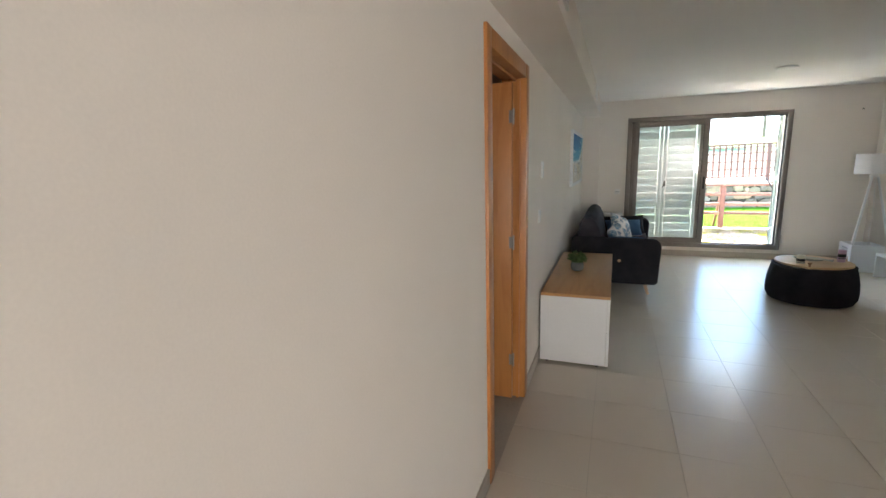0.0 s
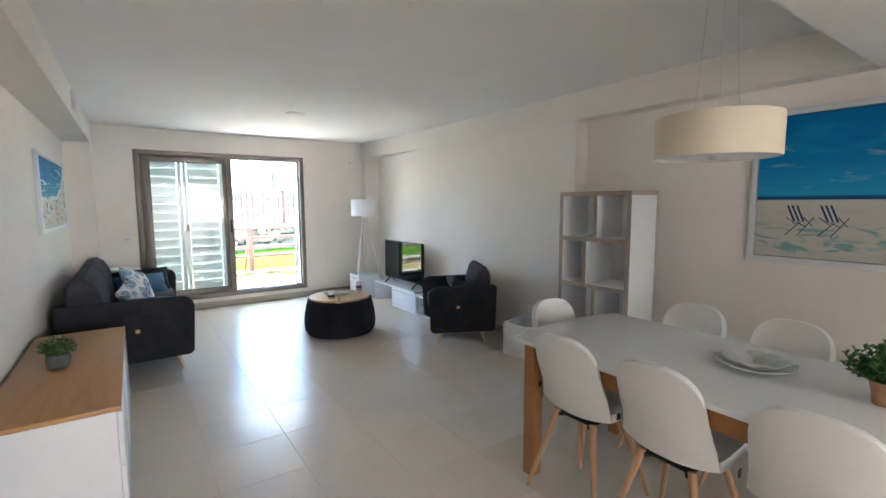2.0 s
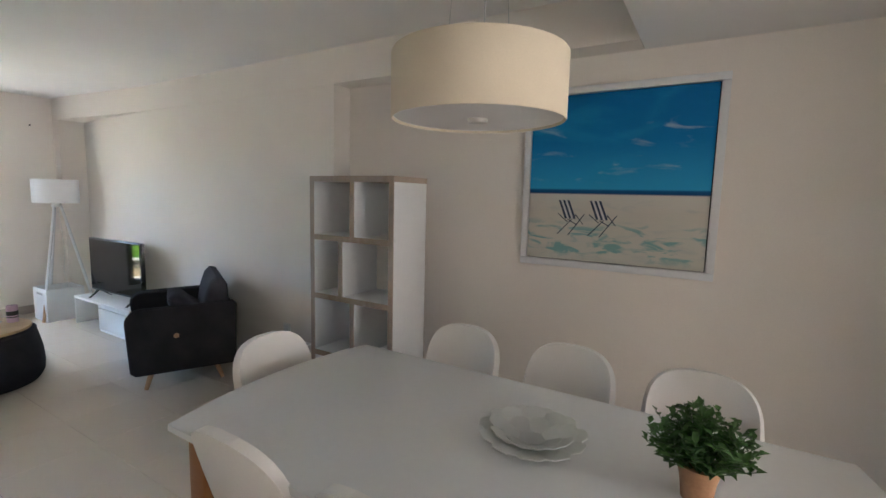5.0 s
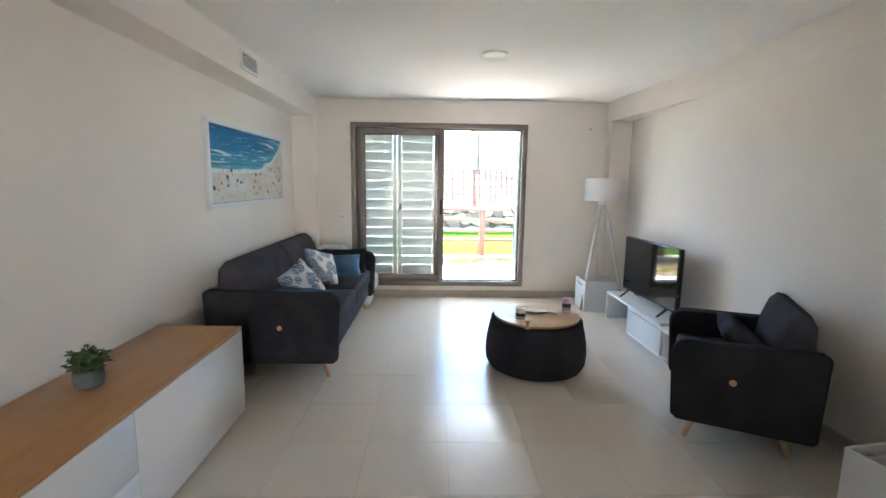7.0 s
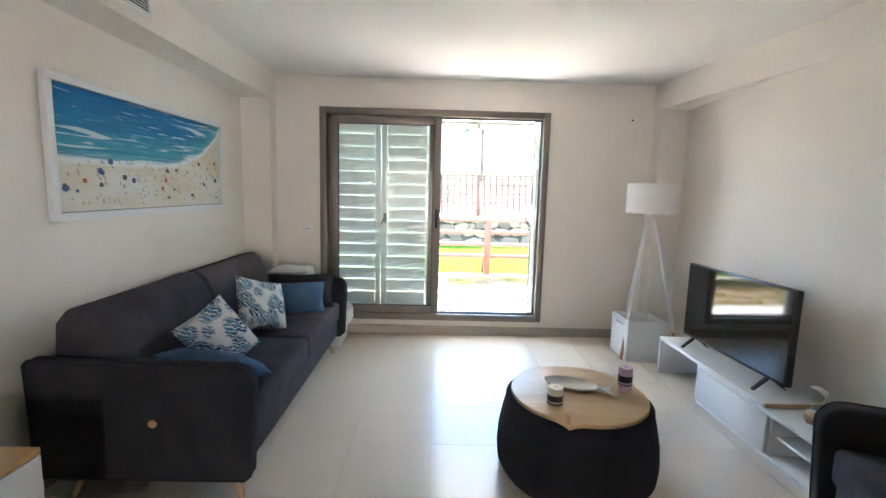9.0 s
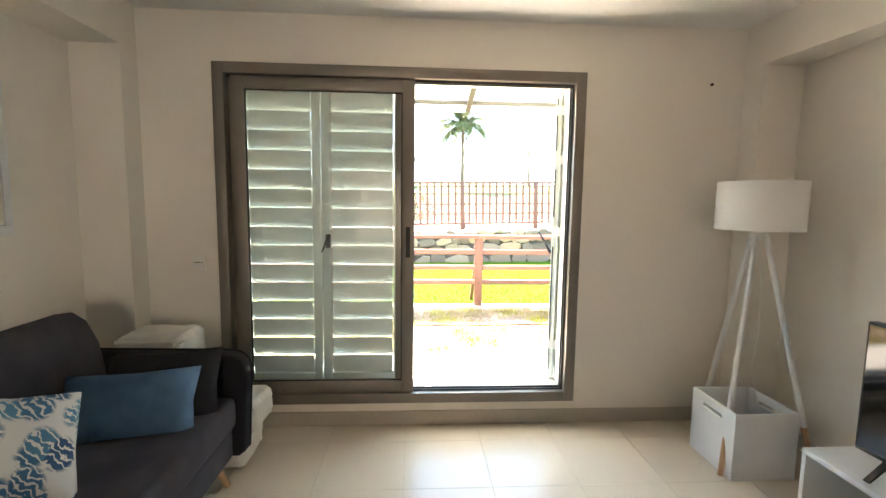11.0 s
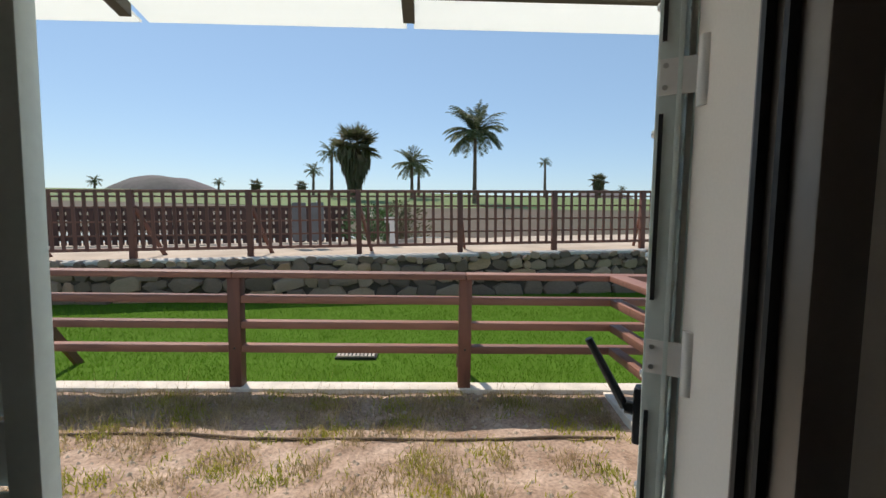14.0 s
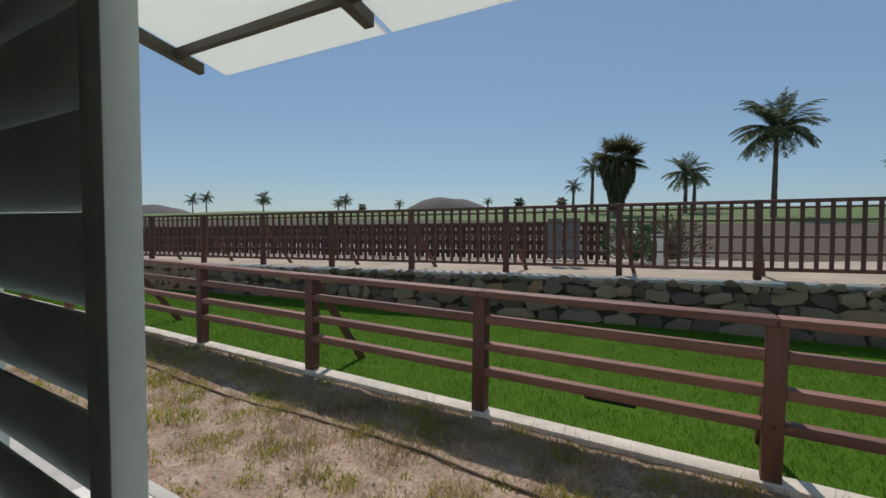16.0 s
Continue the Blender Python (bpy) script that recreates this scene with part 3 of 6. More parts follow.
def seat_thing(name, label, category, m, width, depth, arm_z, seats, back_z, body_col, seat_col):
    """x across, +y to the front; arms are upholstered slabs with piping."""
    th = thing(name, label, category, m)
    w2, d2 = width / 2, depth / 2
    at = 0.075
    for s in (-1, 1):
        bm = bmesh.new()
        pts = [(-d2 + 0.03, 0.14), (d2 - 0.05, 0.14), (d2 - 0.02, 0.165)]
        pts += [(d2 - 0.09 + 0.09 * math.cos(radians(a)), arm_z - 0.09 + 0.09 * math.sin(radians(a))) for a in range(0, 91, 15)]
        pts += [(-d2 + 0.02, arm_z + 0.012), (-d2, arm_z - 0.01), (-d2 + 0.015, 0.16)]
        prism(bm, pts, 0, s * w2, s * (w2 - at), bevel=0.014)
        arm = part("arm", bm, body_col, th)
        bm = bmesh.new()
        ring = pts + pts[:1]
        for p, q in zip(ring, ring[1:]):
            cyl(bm, (s * (w2 - 0.004), *p), (s * (w2 - 0.004), *q), 0.005, seg=6)
        part("piping", bm, body_col, arm)
        bm = bmesh.new()
        cyl(bm, (s * w2, 0.05, 0.40), (s * (w2 + 0.006), 0.05, 0.40), 0.018, 0.016, seg=16)
        part("button", bm, LEGWOOD, arm, "wooden button on the arm")
    bm = bmesh.new()
    soft(bm, -w2 + at + 0.002, w2 - at - 0.002, -d2 + 0.02, d2 - 0.07, 0.145, 0.30, 0.02)
    part("base", bm, seat_col, th)
    bm = bmesh.new()
    soft(bm, -w2 + at + 0.002, w2 - at - 0.002, -d2 + 0.01, -d2 + 0.10, 0.15, arm_z - 0.01, 0.03)
    part("back_frame", bm, body_col, th)
    iw = (width - 2 * at - 0.004) / seats
    for k in range(seats):
        x0 = -w2 + at + 0.002 + iw * k
        bm = bmesh.new()
        soft(bm, x0 + 0.003, x0 + iw - 0.003, -d2 + 0.20, d2 - 0.045, 0.30, 0.455, 0.035)
        for v in bm.verts:
            if v.co.z > 0.4:
                v.co.z += 0.018 * math.cos((v.co.x - x0 - iw / 2) / iw * math.pi) * math.cos(v.co.y / depth * math.pi)
        part("seat_cushion", bm, seat_col, th)
        bm = bmesh.new()
        k2 = 1.0 if depth > 0.8 else 0.66
        prof = [(-d2 + k2 * a, zz) for a, zz in ((0.34, 0.44), (0.33, 0.55), (0.30, back_z - 0.14), (0.25, back_z - 0.04), (0.19, back_z), (0.12, back_z - 0.01), (0.07, back_z - 0.07), (0.06, back_z - 0.2), (0.10, 0.44))]
        prism(bm, prof, 0, x0 + 0.004, x0 + iw - 0.004, bevel=0.03)
        part("back_cushion", bm, seat_col, th)
    for sx in (-1, 1):
        for sy in (-1, 1):
            bm = bmesh.new()
            cyl(bm, (sx * (w2 - 0.13), sy * (d2 - 0.15), 0.15), (sx * (w2 - 0.09), sy * (d2 - 0.10), 0.0), 0.022, 0.014, seg=14)
            part("leg", bm, LEGWOOD, th, "tapered beech leg")
    return th


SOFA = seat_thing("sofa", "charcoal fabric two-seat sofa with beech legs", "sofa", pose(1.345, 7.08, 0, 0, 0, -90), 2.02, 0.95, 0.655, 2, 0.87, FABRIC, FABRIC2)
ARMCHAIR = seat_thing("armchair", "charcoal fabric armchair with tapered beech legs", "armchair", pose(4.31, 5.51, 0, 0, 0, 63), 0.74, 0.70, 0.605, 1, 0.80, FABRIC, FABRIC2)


def leafy_print(name):
    """White cotton with a print of blue palm leaves."""
    m = mat(name, (0.62, 0.62, 0.60), 0.9, vary=0.04, fine=300, bump=0.2)
    n, l = m.node_tree.nodes, m.node_tree.links
    hsv = next(x for x in n if x.type == 'HUE_SAT')
    tc = next(x for x in n if x.type == 'TEX_COORD')
    vo = n.new("ShaderNodeTexVoronoi")
    vo.inputs["Scale"].default_value = 10.5
    l.new(tc.outputs["Object"], vo.inputs["Vector"])
    wv = n.new("ShaderNodeTexWave")
    wv.bands_direction = 'DIAGONAL'
    wv.inputs["Scale"].default_value, wv.inputs["Distortion"].default_value, wv.inputs["Detail Scale"].default_value = 22, 9, 1.4
    l.new(tc.outputs["Object"], wv.inputs[0])
    d = n.new("ShaderNodeMapRange")
    d.inputs[1].default_value, d.inputs[2].default_value, d.inputs[3].default_value, d.inputs[4].default_value = 0.50, 0.62, 1, 0
    l.new(vo.outputs["Distance"], d.inputs[0])
    w2 = n.new("ShaderNodeMapRange")
    w2.inputs[1].default_value, w2.inputs[2].default_value = 0.15, 0.35
    l.new(wv.outputs["Fac"], w2.inputs[0])
    mu = n.new("ShaderNodeMath")
    mu.operation = 'MULTIPLY'
    l.new(d.outputs[0], mu.inputs[0])
    l.new(w2.outputs[0], mu.inputs[1])
    tint = n.new("ShaderNodeValToRGB")
    tint.color_ramp.elements[0].color, tint.color_ramp.elements[1].color = (0.015, 0.07, 0.17, 1), (0.08, 0.26, 0.40, 1)
    sep = n.new("ShaderNodeSeparateColor")
    l.new(vo.outputs["Color"], sep.inputs[0])
    l.new(sep.outputs[0], tint.inputs[0])
    mx = n.new("ShaderNodeMix")
    mx.data_type = 'RGBA'
    old = hsv.inputs["Color"].links[0].from_socket
    l.new(mu.outputs[0], mx.inputs[0])
    l.new(old, mx.inputs[6])
    l.new(tint.outputs[0], mx.inputs[7])
    l.new(mx.outputs[2], hsv.inputs["Color"])
    return m


PRINT = leafy_print("palm_leaf_print")


def cushion(label, w, h, t, material, m, name="cushion"):
    """A stuffed pillow; x across, y up, z thick."""
    n = 14
    vs, fs = [], []
    for side in (1, -1):
        for i in range(n + 1):
            for j in range(n + 1):
                u, v = 2 * i / n - 1, 2 * j / n - 1
                puff = max(0.0, (1 - u ** 4) * (1 - v ** 4)) ** 0.6
                pin = 1 - 0.07 * (1 - abs(u)) * abs(v) - 0.0
                pin2 = 1 - 0.07 * (1 - abs(v)) * abs(u)
                wr = 0.006 * math.sin(9 * u + 5 * v) * puff
                vs.append((u * w / 2 * pin2, v * h / 2 * pin, side * (t / 2 * puff + wr * 0.5) + 0.0))
    o = (n + 1) ** 2
    for i in range(n):
        for j in range(n):
            a = i * (n + 1) + j
            fs.append((a, a + n + 1, a + n + 2, a + 1))
            fs.append((o + a, o + a + 1, o + a + n + 2, o + a + n + 1))
    bm = bmesh.new()
    bv = [bm.verts.new(v) for v in vs]
    for f in fs:
        bm.faces.new([bv[i] for i in f])
    bmesh.ops.remove_doubles(bm, verts=bm.verts, dist=0.0008)
    ob = part(name, bm, material, None, angle=80)
    ob.matrix_basis = m
    return tagged(ob, label, "cushion", "sofa cushions")


cushion("square cushion with blue palm-leaf print on the sofa", 0.36, 0.36, 0.13, PRINT, pose(1.40, 6.66, 0.585, 60, 0, 62) @ pose(0, 0, 0, 0, 0, 22))
cushion("square cushion with blue palm-leaf print leaning on the sofa back", 0.37, 0.37, 0.13, PRINT, pose(1.42, 7.22, 0.62, 62, 0, 66) @ pose(0, 0, 0, 0, 0, -20))
cushion("plain blue rectangular cushion against the sofa arm", 0.50, 0.30, 0.13, BLUEC, pose(1.46, 7.72, 0.54, 50, 0, 14))
cushion("plain blue rectangular cushion behind the sofa arm", 0.46, 0.28, 0.12, BLUEC, pose(1.52, 6.36, 0.55, 30, 0, 170))
cushion("dark charcoal cushion behind the blue one", 0.46, 0.32, 0.12, FABRIC, pose(1.52, 7.86, 0.565, 62, 0, 12))
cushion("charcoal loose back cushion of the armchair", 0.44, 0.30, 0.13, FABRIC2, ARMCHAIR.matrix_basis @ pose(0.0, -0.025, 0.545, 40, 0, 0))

# ---- low sideboard ----
sb = thing("sideboard", "low white sideboard with an oak top", "sideboard")
SX0, SX1, SYA, SYB = 0.822, 1.322, 4.01, 5.628
slab("body", SX0, SX1 - 0.022, SYA + 0.004, SYB - 0.004, 0.022, 0.538, WHITEM, sb, bevel=0.002)
slab("top", SX0, SX1, SYA, SYB, 0.540, 0.562, OAKTOP, sb, "honey oak top", bevel=0.002)
ym = 4.63
slab("door", SX1 - 0.020, SX1, ym + 0.0015, SYB - 0.001, 0.022, 0.537, WHITE, sb, bevel=0.0015)
for a, b in ((SYA, ym - 0.0015),):
    slab("drawer_front", SX1 - 0.020, SX1, a + 0.001, b - 0.001, 0.286, 0.537, WHITE, sb, bevel=0.0015)
    slab("drawer_front", SX1 - 0.020, SX1, a + 0.001, b - 0.001, 0.022, 0.282, WHITE, sb, bevel=0.0015)
for y in (SYA + 0.05, SYB - 0.05):
    for x in (SX0 + 0.05, SX1 - 0.08):
        bm = bmesh.new()
        cyl(bm, (x, y, 0), (x, y, 0.023), 0.016, seg=12)
        part("foot", bm, BLACKP, sb)


def leafy(name, label, m, pot, pot_mat, leaf_mat, n, spread, height, size, seed):
    """A potted plant: pot, soil, thin stems and many small leaves."""
    rnd = random.Random(seed)
    th = thing(name, label, "potted plant", m)
    bm = bmesh.new()
    lathe(bm, pot, 28)
    part("pot", bm, pot_mat, th)
    zt = max(z for r, z in pot) - 0.012
    rt = max(r for r, z in pot) * 0.86
    bm = bmesh.new()
    cyl(bm, (0, 0, zt - 0.01), (0, 0, zt), rt, rt, 20)
    part("soil", bm, TRUNK, th, "dark potting soil")
    bs, bl = bmesh.new(), bmesh.new()
    for k in range(n):
        a, u = rnd.uniform(0, 2 * math.pi), rnd.random() ** 0.55
        tip = Vector((math.cos(a) * spread * u, math.sin(a) * spread * u, zt + height * (0.35 + 0.65 * rnd.random()) * (1.12 - 0.55 * u)))
        base = Vector((math.cos(a) * rt * 0.5 * u, math.sin(a) * rt * 0.5 * u, zt - 0.004))
        cyl(bs, base, tip, 0.0013, 0.0008, 4)
        for q in range(7):
            f = 0.35 + 0.65 * (q + 0.5) / 7
            c = base.lerp(tip, f)
            yaw, tilt = rnd.uniform(0, 2 * math.pi), rnd.uniform(-0.2, 0.9)
            d = Vector((math.cos(yaw) * math.cos(tilt), math.sin(yaw) * math.cos(tilt), math.sin(tilt)))
            s = d.cross(Vector((0, 0, 1))).normalized()
            up = s.cross(d) * 0.25
            ln, wd = size * rnd.uniform(0.7, 1.3), size * 0.32
            vs = [bl.verts.new(p) for p in (c, c + d * ln * 0.45 + s * wd + up * ln, c + d * ln, c + d * ln * 0.45 - s * wd + up * ln)]
            bl.faces.new((vs[0], vs[1], vs[2]))
            bl.faces.new((vs[0], vs[2], vs[3]))
    part("stem", bs, leaf_mat, th)
    part("foliage", bl, leaf_mat, th, angle=180)
    return th


leafy("potted_plant", "small bushy green plant in a round grey pot", pose(1.028, 4.80, 0.562), [(0.035, 0), (0.052, 0.012), (0.058, 0.04), (0.054, 0.068), (0.047, 0.078), (0.043, 0.074), (0.045, 0.066)], CERAMIC, LEAFS, 80, 0.09, 0.115, 0.030, 4)

# ---- dining table ----
table = thing("dining_table", "white-topped dining table with curved ends and oak legs", "dining table")
TX0, TX1, TY0, TY1 = 3.055, 3.94, 1.585, 3.30
bm = bmesh.new()
BU = 0.065
pts = [(TX0, TY0)] + [(TX0 + (TX1 - TX0) * i / 16, TY0 - BU * (1 - (2 * i / 16 - 1) ** 2)) for i in range(1, 16)] + [(TX1, TY0)]
pts += [(TX1, TY1)] + [(TX1 - (TX1 - TX0) * i / 16, TY1 + BU * (1 - (2 * i / 16 - 1) ** 2)) for i in range(1, 16)] + [(TX0, TY1)]
prism(bm, pts, 2, 0.728, 0.75, bevel=0.002)
part("tabletop", bm, WHITE, table, "white lacquered top")
for x in (TX0 + 0.03, TX1 - 0.10):
    for y in (TY0 + 0.05, TY1 - 0.12):
        slab("leg", x, x + 0.07, y, y + 0.07, 0.0, 0.727, TABLEWOOD, table, "square oak leg", bevel=0.004)
for x in (TX0 + 0.045, TX1 - 0.07):
    slab("apron", x, x + 0.025, TY0 + 0.121, TY1 - 0.121, 0.635, 0.727, TABLEWOOD, table, bevel=0.003)
for y in (TY0 + 0.07, TY1 - 0.095):
    slab("apron", TX0 + 0.101, TX1 - 0.101, y, y + 0.025, 0.635, 0.727, TABLEWOOD, table, bevel=0.003)

# ---- padded shell chairs ----


def chair_section(s):
    """Shell at s in 0..1 from the seat's front edge to the top of the back: (y, z, half width)."""
    if s < 0.45:
        u = s / 0.45
        w = 0.180 + 0.0247 * math.sin(u * math.pi * 0.6)
        if u < 0.2:
            w *= max(0.25, (1 - (1 - u / 0.2) ** 2.4)) ** (1 / 2.4)
        return (0.21 - 0.37 * u, 0.452 - 0.02 * math.sin(u * math.pi), w)
    u = (s - 0.45) / 0.55
    w = 0.2035 - 0.028 * u
    if u > 0.66:
        w *= max(0.02, 1 - ((u - 0.66) / 0.34) ** 2.8) ** (1 / 2.8)
    return (-0.16 - 0.052 * math.sin(u * math.pi / 2) - 0.05 * u, 0.452 + 0.395 * u ** 1.2, w)


def build_chair(m):
    th = thing("dining_chair", "white padded shell dining chair with beech legs", "chair", m, "chairs round the dining table")
    ns, nu = 40, 14
    bm = bmesh.new()
    grid = []
    for i in range(ns + 1):
        t = i / ns
        s = t if t < 0.6 else 0.6 + 0.4 * math.sin((t - 0.6) / 0.4 * math.pi / 2)
        y, z, w = chair_section(s)
        blend = min(1.0, max(0.0, (s - 0.25) / 0.4))
        fade = 1 - 0.6 * max(0.0, (s - 0.6) / 0.4)
        row = []
        for j in range(nu + 1):
            x = math.sin((2 * j / nu - 1) * math.pi / 2) * w
            bend = (abs(x) / 0.21) ** 2.4
            row.append(bm.verts.new((x, y + 0.085 * bend * blend * fade, z + 0.045 * bend * (1 - blend))))
        grid.append(row)
    for i in range(ns):
        for j in range(nu):
            bm.faces.new((grid[i][j], grid[i][j + 1], grid[i + 1][j + 1], grid[i + 1][j]))
    bmesh.ops.recalc_face_normals(bm, faces=bm.faces)
    bmesh.ops.solidify(bm, geom=bm.faces[:], thickness=0.032)
    me = finish("shell", bm, CHAIRW, 70)
    shell = new("shell", me)
    shell.parent = th
    bev = shell.modifiers.new("soft_edge", 'BEVEL')
    bev.width, bev.segments, bev.limit_method, bev.angle_limit = 0.012, 3, 'ANGLE', radians(50)
    bm = bmesh.new()
    box(bm, -0.10, 0.10, -0.12, 0.12, 0.408, 0.420, bevel=0.004)
    for a in (35, -35, 145, -145):
        cyl(bm, (0, 0, 0.412), (0.16 * math.sin(radians(a)), 0.16 * math.cos(radians(a)), 0.405), 0.009, seg=8)
    part("bracket", bm, DARKSTEEL, th, "black steel seat bracket")
    for sx in (-1, 1):
        for sy in (-1, 1):
            bm = bmesh.new()
            cyl(bm, (sx * 0.105, sy * 0.11 - 0.01, 0.425), (sx * 0.205, sy * 0.215 - 0.01, 0.0), 0.017, 0.010, seg=14)
            part("leg", bm, LEGWOOD, th, "tapered beech leg")
    bm = bmesh.new()
    box(bm, -0.226, -0.222, -0.135, -0.115, 0.50, 0.53)
    part("brand_tab", bm, BLACKP, th, "small dark fabric tab")
    return th


def chair_pose(top_x, top_y, face):
    """A chair whose backrest top is at (x, y), facing that many degrees from +y."""
    return pose(top_x, top_y, 0, 0, 0, face) @ pose(0, 0.262, 0)


CHAIR = build_chair(chair_pose(2.985, 2.945, -90))
for x, y, face in ((2.99, 2.495, -92), (2.98, 1.99, -88), (4.21, 2.905, 91), (4.21, 2.415, 88), (4.19, 1.955, 92), (3.585, 3.55, 178), (3.78, 1.34, 9)):
    copy_thing(CHAIR, chair_pose(x, y, face))

leafy("potted_plant", "bushy green plant in a small terracotta pot on the dining table", pose(3.545, 1.95, 0.75), [(0.034, 0), (0.039, 0.045), (0.047, 0.08), (0.049, 0.085), (0.043, 0.085), (0.041, 0.078)], TERRA, LEAFG, 130, 0.125, 0.165, 0.025, 9)

# frosted glass bowl of petals
bowl = thing("bowl", "frosted glass bowl of overlapping petals on the table", "bowl", pose(3.56, 2.36, 0.751))
for ring, (r0, r1, z0, z1, n) in enumerate(((0.035, 0.085, 0.010, 0.03, 7), (0.05, 0.12, 0.012, 0.045, 9), (0.06, 0.15, 0.010, 0.032, 11))):
    w = r1 * math.pi / n * 1.05
    pl = [(r0, -w * 0.4, z0), (r1 * 0.8, -w, z1 * 0.8), (r1, -w * 0.5, z1), (r1 * 1.02, 0, z1 * 1.1), (r1, w * 0.5, z1), (r1 * 0.8, w, z1 * 0.8), (r0, w * 0.4, z0)]
    bm = bmesh.new()
    up, dn = [bm.verts.new((x, y, z + 0.003)) for x, y, z in pl], [bm.verts.new(q) for q in pl]
    bm.faces.new(up)
    bm.faces.new(dn[::-1])
    for i in range(len(pl)):
        bm.faces.new((dn[i], dn[(i + 1) % len(pl)], up[(i + 1) % len(pl)], up[i]))
    me = finish("petal", bm, FROST, 60)
    for k in range(n):
        pt = new("petal", me)
        pt.parent = bowl
        pt.matrix_basis = pose(0, 0, 0, 0, 0, math.degrees(2 * math.pi * k / n + ring * 0.3))
bm = bmesh.new()
cyl(bm, (0, 0, 0), (0, 0, 0.012), 0.05, 0.045, 24)
part("base", bm, FROST, bowl)

# ---- open shelf unit ----
shelf = thing("bookshelf", "tall open shelf unit, white with grey oak edges, empty", "bookshelf")
HX0, HX1, HY0, HY1, HZ = 4.415, 4.75, 3.51, 4.176, 1.547
E = 0.034


def board(nm, x0, x1, y0, y1, z0, z1, edge):
    b = slab(nm, x0 + 0.004, x1, y0, y1, z0, z1, WHITEM, shelf, bevel=0.001)
    return b


slab("top", HX0, HX1, HY0, HY1, HZ - E, HZ, SHELFEDGE, shelf, "grey oak top")
for y0 in (HY0, HY1 - E):
    board("side", HX0, HX1, y0, y0 + E, 0.0, HZ - E, True)
    slab("edge_strip", HX0, HX0 + 0.004, y0, y0 + E, 0.0, HZ - E, SHELFEDGE, shelf)
RH = (HZ - E) / 4
for k in range(4):
    zb = 0.03 + k * RH
    if k or True:
        board("shelf_board", HX0, HX1, HY0 + E, HY1 - E, zb - E / 2 if k else 0.02, zb + E / 2 if k else 0.05, True)
        slab("edge_strip", HX0, HX0 + 0.004, HY0 + E, HY1 - E, zb - E / 2 if k else 0.02, zb + E / 2 if k else 0.05, SHELFEDGE, shelf)
    ymid = (HY0 + HY1) / 2 + (-0.02 if k % 2 else 0.075)
    z1 = (0.03 + (k + 1) * RH - E / 2) if k < 3 else HZ - E
    z0 = zb + E / 2 if k else 0.05
    board("divider", HX0, HX1, ymid - E / 2, ymid + E / 2, z0, z1, True)
    slab("edge_strip", HX0, HX0 + 0.004, ymid - E / 2, ymid + E / 2, z0, z1, SHELFEDGE, shelf)
slab("edge_strip", HX1, HX1 + 0.004, HY0, HY0 + E, 0.0, HZ, SHELFEDGE, shelf)


def crate(label, m, w, d, h):
    """An open white box with slotted handles."""
    th = thing("storage_box", label, "storage box", m, "white storage boxes")
    t = 0.014
    slab("bottom", 0, w, 0, d, 0, t, WHITEM, th)
    slab("side", 0, t, 0, d, t, h, WHITEM, th, bevel=0.002)
    slab("side", w - t, w, 0, d, t, h, WHITEM, th, bevel=0.002)
    for y in (0, d - t):
        bm = bmesh.new()
        c0, c1, s0, s1 = w * 0.28, w * 0.72, h * 0.80, h * 0.87
        box(bm, t, w - t, y, y + t, t, s0)
        box(bm, t, w - t, y, y + t, s1, h)
        box(bm, t, c0, y, y + t, s0, s1)
        box(bm, c1, w - t, y, y + t, s0, s1)
        part("side", bm, WHITEM, th)
    return th


crate("open white storage box with slot handles by the shelf", pose(4.365, 4.42, 0, 0, 0, 10), 0.35, 0.34, 0.315)
crate("open white storage box with slot handles by the floor lamp", pose(4.23, 8.29, 0, 0, 0, -90) @ pose(0, 0, 0), 0.35, 0.34, 0.35)

# ---- television bench and television ----
bench = thing("tv_bench", "white two-level extending television bench", "tv bench")
BX0, BX1 = 4.40, 4.755
slab("top", BX0, BX1, 6.58, 7.735, 0.272, 0.296, WHITEM, bench, bevel=0.002)
slab("end_panel", BX0, BX1, 7.713, 7.735, 0.0, 0.271, WHITEM, bench, bevel=0.002)
slab("edge_strip", BX0 + 0.01, BX1, 6.572, 6.579, 0.272, 0.296, OTTWOOD, bench, "raw chipboard edge")
slab("lower_top", BX0 + 0.01, BX1, 5.72, 7.22, 0.242, 0.266, WHITEM, bench, bevel=0.002)
slab("lower_bottom", BX0 + 0.01, BX1, 5.74, 7.20, 0.0, 0.022, WHITEM, bench, bevel=0.002)
slab("lower_side", BX0 + 0.012, BX1, 5.72, 5.742, 0.023, 0.241, WHITEM, bench, bevel=0.002)
slab("lower_side", BX0 + 0.012, BX1, 7.198, 7.22, 0.023, 0.241, WHITEM, bench, bevel=0.002)
slab("divider", BX0 + 0.02, BX1, 6.52, 6.542, 0.023, 0.241, WHITEM, bench, bevel=0.002)
slab("shelf_board", BX0 + 0.05, BX1, 5.743, 6.519, 0.122, 0.138, WHITEM, bench, bevel=0.002)
slab("drawer_front", BX0, BX0 + 0.018, 6.545, 7.195, 0.026, 0.240, WHITE, bench, bevel=0.002)
slab("back", BX1 - 0.006, BX1, 5.743, 7.197, 0.023, 0.241, WHITEM, bench)

